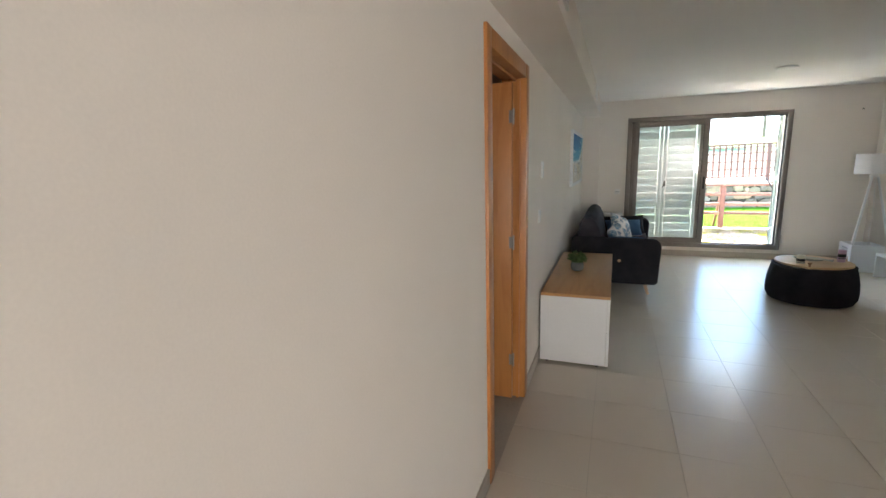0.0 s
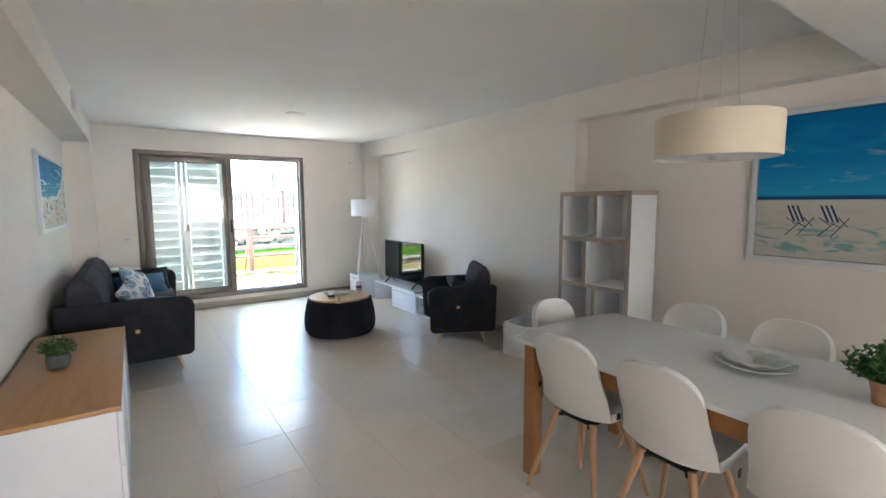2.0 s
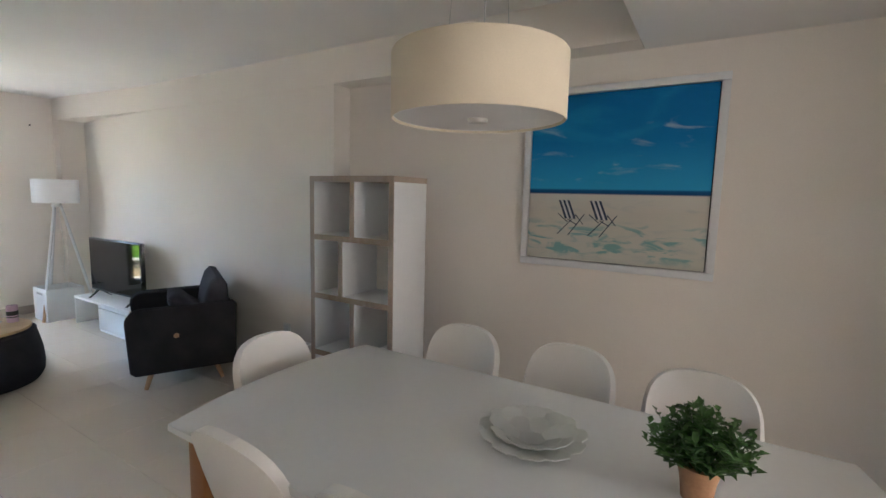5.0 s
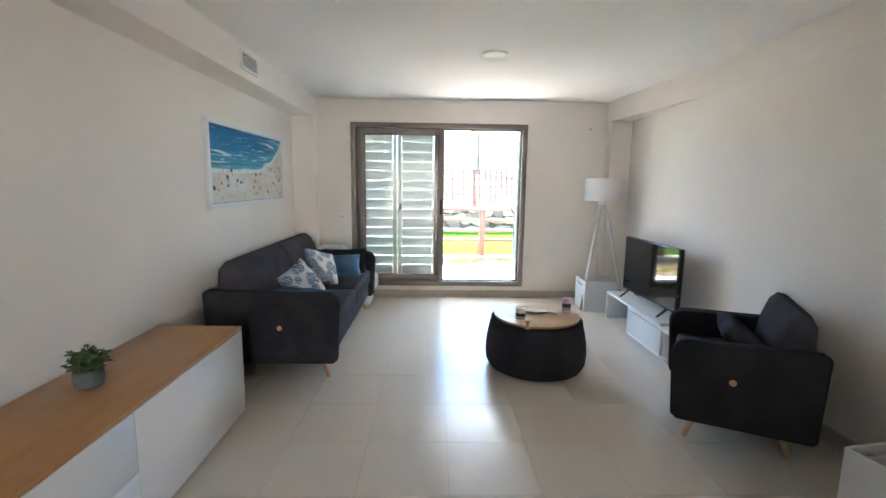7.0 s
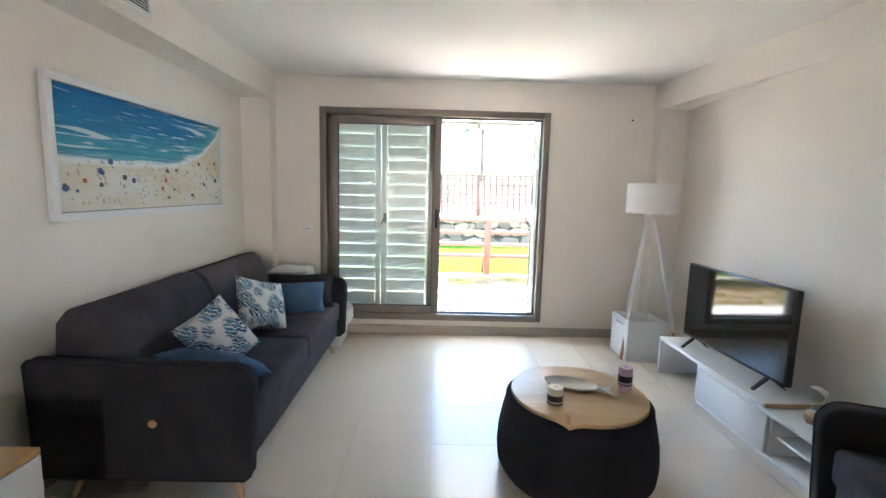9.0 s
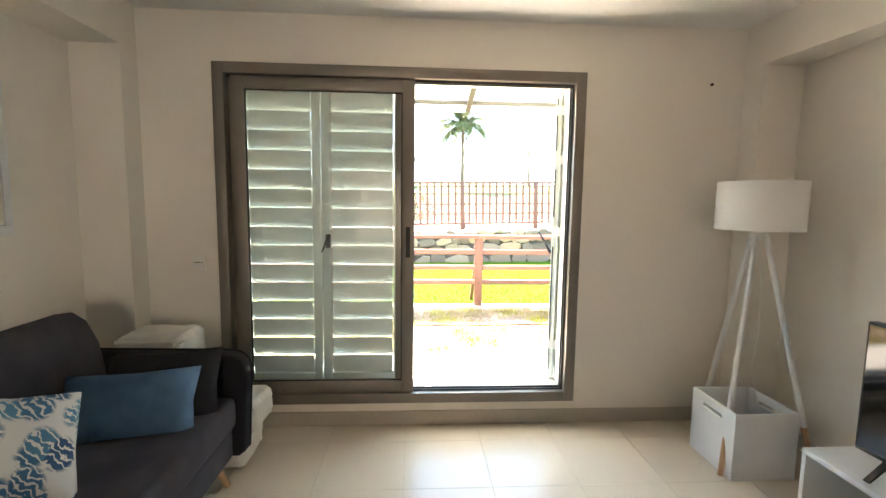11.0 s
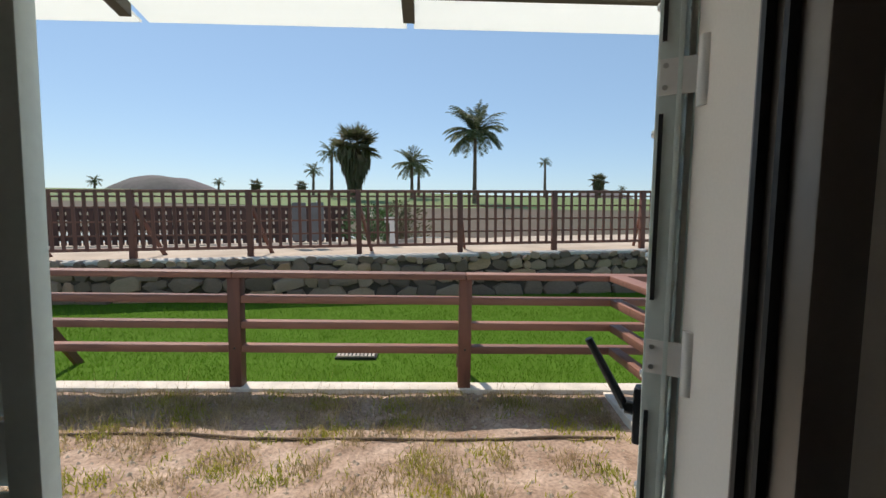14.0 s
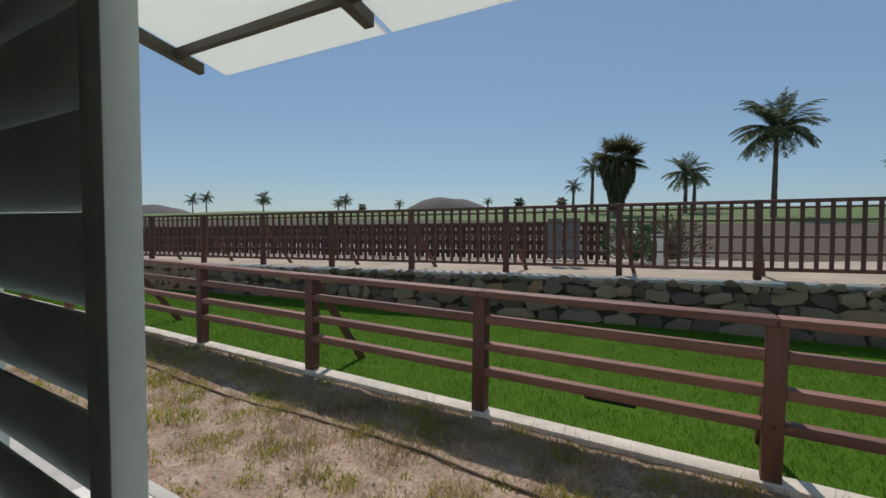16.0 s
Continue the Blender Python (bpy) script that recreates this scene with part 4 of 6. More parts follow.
tv = thing("television", "black flat-screen television on two splayed feet", "television", pose(4.545, 7.12, 0, 0, 0, -90 + 2))
TW, TZ0, TZ1 = 0.985, 0.365, 0.92
slab("casing", -TW / 2, TW / 2, -0.012, 0.03, TZ0, TZ1, BLACKP, tv, bevel=0.006)
slab("rear_housing", -0.36, 0.36, 0.03, 0.07, TZ0 + 0.05, TZ0 + 0.33, BLACKP, tv, bevel=0.012)
slab("screen", -TW / 2 + 0.012, TW / 2 - 0.012, -0.0145, -0.0125, TZ0 + 0.02, TZ1 - 0.012, SCREEN, tv, "glossy dark screen")
for x in (-0.36, 0.36):
    bm = bmesh.new()
    for yy in (-0.10, 0.11):
        prism(bm, [(yy, 0.297), (yy + (0.012 if yy < 0 else -0.012), 0.297), (0.01, TZ0 + 0.01), (-0.012, TZ0 + 0.01)] if yy < 0 else [(yy - 0.012, 0.297), (yy, 0.297), (0.016, TZ0 + 0.01), (-0.006, TZ0 + 0.01)], 0, x - 0.012, x + 0.012)
    part("foot", bm, BLACKP, tv)

# hourglass on the bench
hg = thing("hourglass", "small glass hourglass with pale sand", "hourglass", pose(4.55, 6.42, 0.266))
bm = bmesh.new()
lathe(bm, [(0.001, 0.0), (0.034, 0.004), (0.046, 0.03), (0.042, 0.055), (0.012, 0.095), (0.006, 0.10), (0.012, 0.105), (0.042, 0.145), (0.046, 0.17), (0.034, 0.196), (0.001, 0.20)], 24)
part("glass", bm, CLEARG, hg)
bm = bmesh.new()
lathe(bm, [(0.001, 0.004), (0.032, 0.007), (0.043, 0.03), (0.036, 0.046), (0.001, 0.062)], 20)
part("sand", bm, SANDG, hg)

# ---- pouf table ----
OC = (3.315, 6.42)
pouf = thing("pouf_table", "round charcoal fabric pouf with a wooden tray top", "pouf", pose(*OC, 0))
bm = bmesh.new()
lathe(bm, [(0.30, 0.0), (0.365, 0.012), (0.392, 0.06), (0.398, 0.13), (0.392, 0.22), (0.375, 0.31), (0.362, 0.36), (0.350, 0.386), (0.335, 0.396), (0.30, 0.398)], 56)
part("body", bm, NAVY, pouf)
bm = bmesh.new()
ring = [(0.356 * math.cos(2 * math.pi * i / 48), 0.356 * math.sin(2 * math.pi * i / 48), 0.384) for i in range(49)]
for a, b in zip(ring, ring[1:]):
    cyl(bm, a, b, 0.006, seg=6)
part("piping", bm, NAVY, pouf)
bm = bmesh.new()
pts = []
for i in range(64):
    a = 2 * math.pi * i / 64
    r = 0.335 + 0.045 * math.exp(-((((a - radians(247)) + math.pi) % (2 * math.pi) - math.pi) / 0.085) ** 2)
    pts.append((r * math.cos(a), r * math.sin(a)))
prism(bm, pts, 2, 0.399, 0.419, bevel=0.004)
tray = part("tray_top", bm, OTTWOOD, pouf, "round plank tray top of pale and dark wood")
bm = bmesh.new()
lathe(bm, [(0.013, 0.419), (0.011, 0.432), (0.012, 0.444), (0.022, 0.462), (0.023, 0.466), (0.001, 0.468)], 20, (0.352 * math.cos(radians(247)), 0.352 * math.sin(radians(247)), 0))
part("knob", bm, LEGWOOD, tray, "turned wooden knob")


def candle(label, x, y, r, h, wax, band0, band1):
    th = thing("candle", label, "candle", pose(x, y, 0.42), "candles on the pouf")
    bm = bmesh.new()
    lathe(bm, [(r * 0.96, 0), (r, 0.004), (r, h - 0.004), (r * 0.95, h), (r * 0.6, h - 0.003), (0.001, h - 0.005)], 28)
    part("wax", bm, wax, th)
    bm = bmesh.new()
    lathe(bm, [(r + 0.0015, band0), (r + 0.0015, band1)], 28)
    part("band", bm, BLACKP, th, "dark paper band")
    bm = bmesh.new()
    cyl(bm, (0, 0, h - 0.006), (0.002, 0, h + 0.006), 0.0012, seg=6)
    part("wick", bm, BLACKP, th)
    for k in range(2):
        bm = bmesh.new()
        lathe(bm, [(r + 0.001, band0 - 0.012 - 0.005 * k), (r + 0.003, band0 - 0.010 - 0.005 * k), (r + 0.001, band0 - 0.008 - 0.005 * k)], 24)
        part("cord", bm, BLACKP, th)


candle("ivory pillar candle with a black band on the pouf", 3.16, 6.28, 0.036, 0.085, WAXW, 0.022, 0.05)
candle("mauve pillar candle with a black band on the pouf", 3.56, 6.44, 0.034, 0.125, WAXP, 0.052, 0.085)

# fish-shaped dish
bm = bmesh.new()
out = []
for i in range(40):
    a = 2 * math.pi * i / 40
    out.append((0.14 * math.cos(a), 0.075 * math.sin(a) * (1 + 0.06 * math.sin(9 * a))))
tail = lambda x: max(0.0, (x - 0.10) / 0.04)
rings = []
for f, z in ((0.55, 0.0), (0.80, 0.006), (1.0, 0.024), (0.96, 0.026), (0.76, 0.012), (0.3, 0.007)):
    rings.append([bm.verts.new((x * f, y * f, z)) for x, y in out])
for p, q in zip(rings, rings[1:]):
    for i in range(40):
        bm.faces.new((p[i], p[(i + 1) % 40], q[(i + 1) % 40], q[i]))
bm.faces.new(rings[0][::-1])
bm.faces.new(rings[-1])
prism(bm, [(0.125, -0.014), (0.15, -0.012), (0.205, -0.06), (0.195, -0.01), (0.205, 0.05), (0.15, 0.012), (0.125, 0.014)], 2, 0.014, 0.022)
fish = part("fish_dish", bm, DISH)
fish.matrix_basis = pose(3.29, 6.47, 0.4195, 0, 0, -22)
tagged(fish, "pale glazed fish-shaped dish on the pouf", "dish")

# ---- tripod floor lamp ----
lamp = thing("floor_lamp", "white tripod floor lamp with a drum shade", "floor lamp", pose(4.46, 8.19, 0))
bm = bmesh.new()
lathe(bm, [(0.205, 1.265), (0.205, 1.52), (0.201, 1.52), (0.201, 1.265), (0.205, 1.265)], 40)
part("shade", bm, SHADEW, lamp, "white drum fabric shade")
bm = bmesh.new()
cyl(bm, (0, 0, 1.22), (0, 0, 1.27), 0.05, 0.04, 16)
cyl(bm, (0, 0, 1.27), (0, 0, 1.36), 0.016, seg=12)
for a in (0, 120, 240):
    cyl(bm, (0, 0, 1.29), (0.2 * math.cos(radians(a)), 0.2 * math.sin(radians(a)), 1.29), 0.002, seg=6)
part("lampholder", bm, PLASTIC, lamp)
for fx, fy in ((-0.25, -0.20), (0.24, -0.22), (-0.03, 0.33)):
    bm = bmesh.new()
    top, foot = Vector((fx * 0.12, fy * 0.12, 1.23)), Vector((fx, fy, 0.0))
    mid = foot.lerp(top, 0.2)
    cyl(bm, top, mid, 0.013, 0.015, 14)
    lg = part("leg", bm, WHITEM, lamp)
    bm = bmesh.new()
    cyl(bm, mid, foot, 0.0152, 0.014, 14)
    part("foot", bm, LEGWOOD, lg, "natural wood foot")
bm = bmesh.new()
pts = [(0.01, 0, 1.23), (0.02, -0.03, 0.95), (0.03, -0.03, 0.7), (0.015, -0.02, 0.5), (0.05, -0.04, 0.3), (0.10, 0.0, 0.01)]
for a, b in zip(pts, pts[1:]):
    cyl(bm, a, b, 0.003, seg=6)
part("cord", bm, PLASTIC, lamp, "white flex")

# ---- pendant over the table ----
pend = thing("pendant_lamp", "cream drum pendant lamp hung from thin wires", "pendant lamp", pose(3.57, 2.57, 0))
bm = bmesh.new()
lathe(bm, [(0.245, 1.655), (0.248, 1.66), (0.248, 1.83), (0.245, 1.835), (0.241, 1.83), (0.241, 1.66), (0.245, 1.655)], 56)
part("shade", bm, SHADEC, pend, "cream fabric drum")
bm = bmesh.new()
cyl(bm, (0, 0, 1.662), (0, 0, 1.668), 0.240, seg=56)
part("diffuser", bm, SHADEW, pend, "white flat diffuser")
bm = bmesh.new()
lathe(bm, [(0.001, 1.648), (0.026, 1.650), (0.03, 1.661)], 24)
part("finial", bm, STEEL, pend, "nickel finial")
bm = bmesh.new()
lathe(bm, [(0.001, ZC - 0.042), (0.070, ZC - 0.040), (0.076, ZC - 0.032), (0.076, ZC - 0.0005)], 36)
part("canopy", bm, STEEL, pend, "brushed nickel ceiling rose")
for a in (20, 140, 260):
    bm = bmesh.new()
    cyl(bm, (0.055 * math.cos(radians(a)), 0.055 * math.sin(radians(a)), ZC - 0.04), (0.11 * math.cos(radians(a)), 0.11 * math.sin(radians(a)), 1.69), 0.0013, seg=6)
    part("wire", bm, STEEL, pend)

# ---- ceiling light, vents, switches ----
cl = thing("ceiling_light", "flat round white ceiling light", "ceiling light", pose(2.95, 6.62, ZC))
bm = bmesh.new()
lathe(bm, [(0.001, -0.022), (0.085, -0.020), (0.097, -0.012), (0.10, -0.0005)], 40)
part("cover", bm, PLASTIC, cl)


def grille(x, y0, y1, z0, z1, label):
    th = thing("air_vent", label, "air vent", None, "air vents")
    bm = bmesh.new()
    w = 0.022
    for b in ((y0, y1, z0, z0 + w), (y0, y1, z1 - w, z1), (y0, y0 + w, z0 + w, z1 - w), (y1 - w, y1, z0 + w, z1 - w)):
        box(bm, x + 0.0005, x + 0.014, b[0], b[1], b[2], b[3], bevel=0.003)
    part("frame", bm, PLASTIC, th)
    slab("backing", x + 0.0005, x + 0.003, y0 + w, y1 - w, z0 + w, z1 - w, BLACKP, th)
    n = 8
    for i in range(n):
        z = z0 + w + (z1 - z0 - 2 * w) * (i + 0.5) / n
        slab("slat", x + 0.004, x + 0.008, y0 + w, y1 - w, z - 0.0018, z + 0.0018, PLASTIC, th, m=None)


grille(1.06, 6.435, 6.765, 2.255, 2.405, "white slatted air vent in the soffit")
grille(1.06, 2.80, 3.13, 2.255, 2.405, "white slatted air vent in the soffit by the hall")


def plate(name, label, category, y, z, w, h, wall, toggles):
    th = thing(name, label, category)
    if wall == 'w':
        slab("plate", XL + 0.0005, XL + 0.010, y - w / 2, y + w / 2, z - h / 2, z + h / 2, PLASTIC, th, bevel=0.002)
        for k in range(toggles):
            slab("rocker", XL + 0.010, XL + 0.014, y - w * 0.32, y + w * 0.32, z - h / 2 + h * (k + 0.14) / toggles, z - h / 2 + h * (k + 0.86) / toggles, WHITEM, th, bevel=0.001)
    elif wall == 'n':
        slab("plate", y - w / 2, y + w / 2, YB - 0.010, YB - 0.0005, z - h / 2, z + h / 2, PLASTIC, th, bevel=0.002)
        slab("rocker", y - w * 0.32, y + w * 0.32, YB - 0.013, YB - 0.010, z - h * 0.02, z + h * 0.02, BLACKP, th)
    else:
        slab("plate", XE - 0.006, XE + 0.006, y - w / 2, y + w / 2, z - h / 2, z + h / 2, PLASTIC, th, bevel=0.002)
        slab("rocker", XE - 0.009, XE - 0.006, y - w * 0.32, y + w * 0.32, z - h * 0.32, z + h * 0.32, WHITEM, th)


plate("thermostat", "white wall thermostat above the switch", "thermostat", 4.135, 1.475, 0.085, 0.125, 'w', 2)
plate("light_switch", "white double light switch", "light switch", 4.02, 1.14, 0.082, 0.09, 'w', 2)
plate("wall_socket", "white wall socket beside the terrace door", "wall socket", 1.352, 1.02, 0.08, 0.085, 'n', 1)
plate("wall_socket", "white wall socket low on the wall", "wall socket", 4.83, 0.36, 0.08, 0.08, 'e', 1)
nail = thing("wall_hook", "small dark screw hook in the wall", "hook")
bm = bmesh.new()
cyl(bm, (4.405, YB, 2.118), (4.405, YB - 0.012, 2.118), 0.009, 0.007, 10)
part("screw", bm, DARKSTEEL, nail)

# ---- framed paintings ----


def painted(name, build):
    """A canvas whose colours follow its own x (across) and y (up), both from 0 to 1."""
    m = bpy.data.materials.new(name)
    m.use_nodes = True
    n, l = m.node_tree.nodes, m.node_tree.links
    tc = n.new("ShaderNodeTexCoord")
    sp = n.new("ShaderNodeSeparateXYZ")
    l.new(tc.outputs["Object"], sp.inputs[0])

    def math_(op, a, b):
        q = n.new("ShaderNodeMath")
        q.operation = op
        for i, v in enumerate((a, b)):
            if isinstance(v, (int, float)):
                q.inputs[i].default_value = v
            else:
                l.new(v, q.inputs[i])
        return q.outputs[0]

    def fbm(scale, stretch, detail=5, distort=0.0):
        mp = n.new("ShaderNodeMapping")
        mp.inputs["Scale"].default_value = stretch
        l.new(tc.outputs["Object"], mp.inputs[0])
        q = n.new("ShaderNodeTexNoise")
        q.inputs["Scale"].default_value, q.inputs["Detail"].default_value, q.inputs["Distortion"].default_value = scale, detail, distort
        l.new(mp.outputs[0], q.inputs[0])
        return q.outputs[0]

    def ramp(fac, stops):
        q = n.new("ShaderNodeValToRGB")
        el = q.color_ramp.elements
        while len(el) < len(stops):
            el.new(0.5)
        for e, (p, c) in zip(el, stops):
            e.position, e.color = p, (*c, 1)
        l.new(fac, q.inputs[0])
        return q.outputs[0]

    def over(fac, a, b):
        q = n.new("ShaderNodeMix")
        q.data_type = 'RGBA'
        l.new(fac, q.inputs[0])
        l.new(a, q.inputs[6])
        if isinstance(b, tuple):
            q.inputs[7].default_value = (*b, 1)
        else:
            l.new(b, q.inputs[7])
        return q.outputs[2]

    def band(v, lo, hi):
        q = n.new("ShaderNodeMapRange")
        q.interpolation_type = 'SMOOTHSTEP'
        q.inputs[1].default_value, q.inputs[2].default_value = lo, hi
        l.new(v, q.inputs[0])
        return q.outputs[0]

    b = n["Principled BSDF"]
    b.inputs["Roughness"].default_value = 0.6
    b.inputs["Specular IOR Level"].default_value = 0.2
    l.new(build(sp.outputs[0], sp.outputs[1], math_, fbm, ramp, over, band), b.inputs["Base Color"])
    bp = n.new("ShaderNodeBump")
    bp.inputs["Strength"].default_value, bp.inputs["Distance"].default_value = 0.2, 0.002
    l.new(fbm(120, (1, 1, 1)), bp.inputs["Height"])
    l.new(bp.outputs[0], b.inputs["Normal"])
    return m


def sky_beach(u, v, math_, fbm, ramp, over, band):
    base = ramp(v, [(0.0, (0.58, 0.57, 0.50)), (0.30, (0.60, 0.57, 0.50)), (0.405, (0.64, 0.61, 0.54)), (0.412, (0.004, 0.06, 0.18)), (0.432, (0.004, 0.09, 0.26)), (0.44, (0.03, 0.34, 0.62)), (0.72, (0.004, 0.19, 0.47)), (1.0, (0.002, 0.15, 0.40))])
    cl = math_('MULTIPLY', band(fbm(4.2, (1.0, 3.2, 1), 6, 0.6), 0.60, 0.78), math_('MULTIPLY', band(v, 0.45, 0.55), math_('SUBTRACT', 1.0, band(v, 0.78, 0.86))))
    base = over(math_('MULTIPLY', cl, 0.8), base, (0.42, 0.50, 0.58))
    surf = math_('MULTIPLY', band(fbm(7, (1.0, 3.0, 1), 5, 0.8), 0.48, 0.62), math_('MULTIPLY', band(v, 0.0, 0.06), math_('SUBTRACT', 1.0, band(v, 0.18, 0.27))))
    haze = math_('MULTIPLY', band(fbm(2.4, (1.0, 2.2, 1), 6, 1.0), 0.45, 0.75), band(v, 0.44, 0.50))
    base = over(math_('MULTIPLY', haze, 0.35), base, (0.02, 0.34, 0.58))
    dust = math_('MULTIPLY', band(fbm(5.0, (1.0, 4.0, 1), 6, 0.6), 0.52, 0.70), math_('SUBTRACT', 1.0, band(v, 0.36, 0.40)))
    base = over(math_('MULTIPLY', dust, 0.4), base, (0.42, 0.47, 0.46))
    return over(math_('MULTIPLY', surf, 0.8), base, (0.13, 0.36, 0.38))


def sea_beach(u, v, math_, fbm, ramp, over, band):
    line = math_('SUBTRACT', v, math_('ADD', 0.39, math_('MULTIPLY', math_('POWER', u, 5.0), 0.55)))
    line = math_('ADD', line, math_('MULTIPLY', math_('SUBTRACT', fbm(5, (1, 1.5, 1)), 0.5), 0.07))
    sea = ramp(line, [(0.0, (0.22, 0.48, 0.52)), (0.12, (0.06, 0.33, 0.46)), (0.35, (0.015, 0.20, 0.40)), (0.62, (0.004, 0.12, 0.33))])
    deep = band(fbm(3.2, (0.6, 3.0, 1), 6, 1.2), 0.50, 0.62)
    sea = over(math_('MULTIPLY', deep, 0.35), sea, (0.003, 0.10, 0.29))
    for sc, st, lo, hi, k in ((2.6, 4.0, 0.575, 0.64, 0.75), (4.5, 4.5, 0.60, 0.66, 0.7), (9.0, 5.0, 0.62, 0.68, 0.4)):
        foam = math_('MULTIPLY', band(fbm(sc, (0.62, st, 1), 6, 1.3), lo, hi), math_('SUBTRACT', 1.0, math_('MULTIPLY', band(line, 0.42, 0.60), 0.75)))
        sea = over(math_('MULTIPLY', foam, k), sea, (0.72, 0.80, 0.80))
    sand = ramp(fbm(3, (1, 1, 1)), [(0.35, (0.66, 0.59, 0.44)), (0.6, (0.72, 0.71, 0.67))])
    sand = over(math_('MULTIPLY', band(fbm(34, (1.0, 1.6, 1), 4, 0.5), 0.60, 0.70), 0.45), sand, (0.40, 0.41, 0.42))
    edge = over(band(line, -0.02, 0.03), sand, (0.76, 0.80, 0.79))
    return over(band(line, 0.03, 0.075), edge, sea)


def framed(name, label, m, w, h, canvas):
    """A boxed white frame with a recessed canvas; x across, y up, z out of the wall."""
    th = thing(name, label, "painting", m)
    f, d = 0.038, 0.034
    bm = bmesh.new()
    for a, b, c, e in ((0, w, 0, f), (0, w, h - f, h), (0, f, f, h - f), (w - f, w, f, h - f)):
        box(bm, a, b, c, e, 0.0, d, bevel=0.004)
    part("frame", bm, WHITEM, th, "white box frame")
    # dark sheet puts shade into the slit between frame and canvas
    slab("gap", f, w - f, f, h - f, 0.001, 0.006, DARKSTEEL, th)
    cv = part("canvas", (lambda b_: (box(b_, 0, 1, 0, 1, 0, 1), b_)[1])(bmesh.new()), canvas, th)
    g = f + 0.005
    cv.matrix_basis = Matrix.Translation((g, g, 0.007)) @ Matrix.Diagonal((w - 2 * g, h - 2 * g, 0.022, 1))
    return th, cv, g


art, cv, g = framed("painting", "large framed painting of deck chairs under a deep blue sky", Matrix(((0, 0, -1, XD), (-1, 0, 0, 2.935), (0, 1, 0, 1.06), (0, 0, 0, 1))), 0.99, 0.985, painted("deck_chair_painting", sky_beach))
PW = mat("paint_white", (0.62, 0.62, 0.62), 0.5, bump=0.0)
PN = mat("paint_navy", (0.02, 0.04, 0.09), 0.5, bump=0.0)
for cx in (0.215, 0.385):
    for k in range(5):
        bm = bmesh.new()
        x0, t = cx + 0.012 * k, 0.03
        prism(bm, [(x0, 0.375), (x0 + 0.012, 0.375), (x0 + 0.052, 0.275), (x0 + 0.040, 0.272)], 2, 0.0291, 0.0300)
        part("painted_stripe", bm, PN if k % 2 == 0 else PW, art)
    bm = bmesh.new()
    for a, b in (((cx + 0.10, 0.295), (cx - 0.0, 0.185)), ((cx + 0.145, 0.30), (cx + 0.06, 0.18)), ((cx + 0.055, 0.27), (cx + 0.11, 0.24)), ((cx + 0.0, 0.30), (cx + 0.055, 0.255)), ((cx + 0.095, 0.30), (cx + 0.14, 0.245))):
        dv = Vector((b[0] - a[0], b[1] - a[1])).normalized() * 0.0025
        prism(bm, [(a[0] - dv.y, a[1] + dv.x), (a[0] + dv.y, a[1] - dv.x), (b[0] + dv.y, b[1] - dv.x), (b[0] - dv.y, b[1] + dv.x)], 2, 0.0291, 0.0298)
    part("painted_chair_frame", bm, PN, art)

pic, cv, g = framed("painting", "wide framed painting of a beach with turquoise surf and tiny umbrellas", Matrix(((0, 0, 1, XL), (1, 0, 0, 6.345), (0, 1, 0, 1.222), (0, 0, 0, 1))), 1.655, 0.68, painted("beach_painting", sea_beach))
rnd = random.Random(21)
dots = {}
for k in range(170):
    u, v = rnd.random(), rnd.random() ** 0.8
    x, y = g + 0.02 + u * (1.655 - 2 * g - 0.04), g + 0.02 + v * 0.235 * (1 + 0.9 * u ** 5)
    c = rnd.choice(("dark", "dark", "dark", "dark", "blue", "teal", "green", "red")) if k % 4 == 0 else "dark"
    bm = dots.setdefault(c, bmesh.new())
    if c == "dark":
        prism(bm, [(x, y), (x + 0.003, y), (x + 0.004, y + 0.017), (x + 0.001, y + 0.017)], 2, 0.0291, 0.0296)
        prism(bm, [(x + 0.003, y), (x + 0.017, y + 0.002), (x + 0.017, y + 0.004), (x + 0.003, y + 0.002)], 2, 0.0291, 0.0296)
    else:
        r = rnd.uniform(0.010, 0.022)
        prism(bm, [(x + r * math.cos(2 * math.pi * i / 12), y + 0.85 * r * math.sin(2 * math.pi * i / 12)) for i in range(12)], 2, 0.0291, 0.0300)
for c, col in (("dark", (0.10, 0.09, 0.09)), ("blue", (0.04, 0.10, 0.28)), ("teal", (0.02, 0.12, 0.14)), ("green", (0.06, 0.09, 0.06)), ("red", (0.45, 0.09, 0.04))):
    if c in dots:
        ob = part("painted_umbrellas" if c != "dark" else "painted_marks", dots[c], mat("paint_" + c, col, 0.5, bump=0.0), pic)
        tagged(ob, kind="stuff")

# wrapped bundle behind the sofa
def bundle(z0, z1, x0, x1, y0, y1, seed):
    rnd = random.Random(seed)
    bm = bmesh.new()
    box(bm, x0, x1, y0, y1, z0, z1, bevel=0.05, seg=3)
    bmesh.ops.subdivide_edges(bm, edges=bm.edges[:], cuts=2, use_grid_fill=True)
    for v in bm.verts:
        v.co += Vector((rnd.uniform(-1, 1), rnd.uniform(-1, 1), rnd.uniform(-1, 1))) * 0.006
        if v.co.z < z0 + 0.003:
            v.co.z = z0
    ob = part("wrapped_bedding", bm, PAPER, None, angle=60)
    tagged(ob, "white bedding bundle in clear wrap behind the sofa", "bedding", "wrapped bedding")


bundle(0.0, 0.18, 1.30, 1.76, 8.12, 8.42, 1)
bundle(0.182, 0.35, 1.32, 1.82, 8.12, 8.42, 2)
bundle(0.352, 0.52, 1.10, 1.50, 8.13, 8.42, 3)
bundle(0.522, 0.70, 1.12, 1.46, 8.13, 8.42, 4)
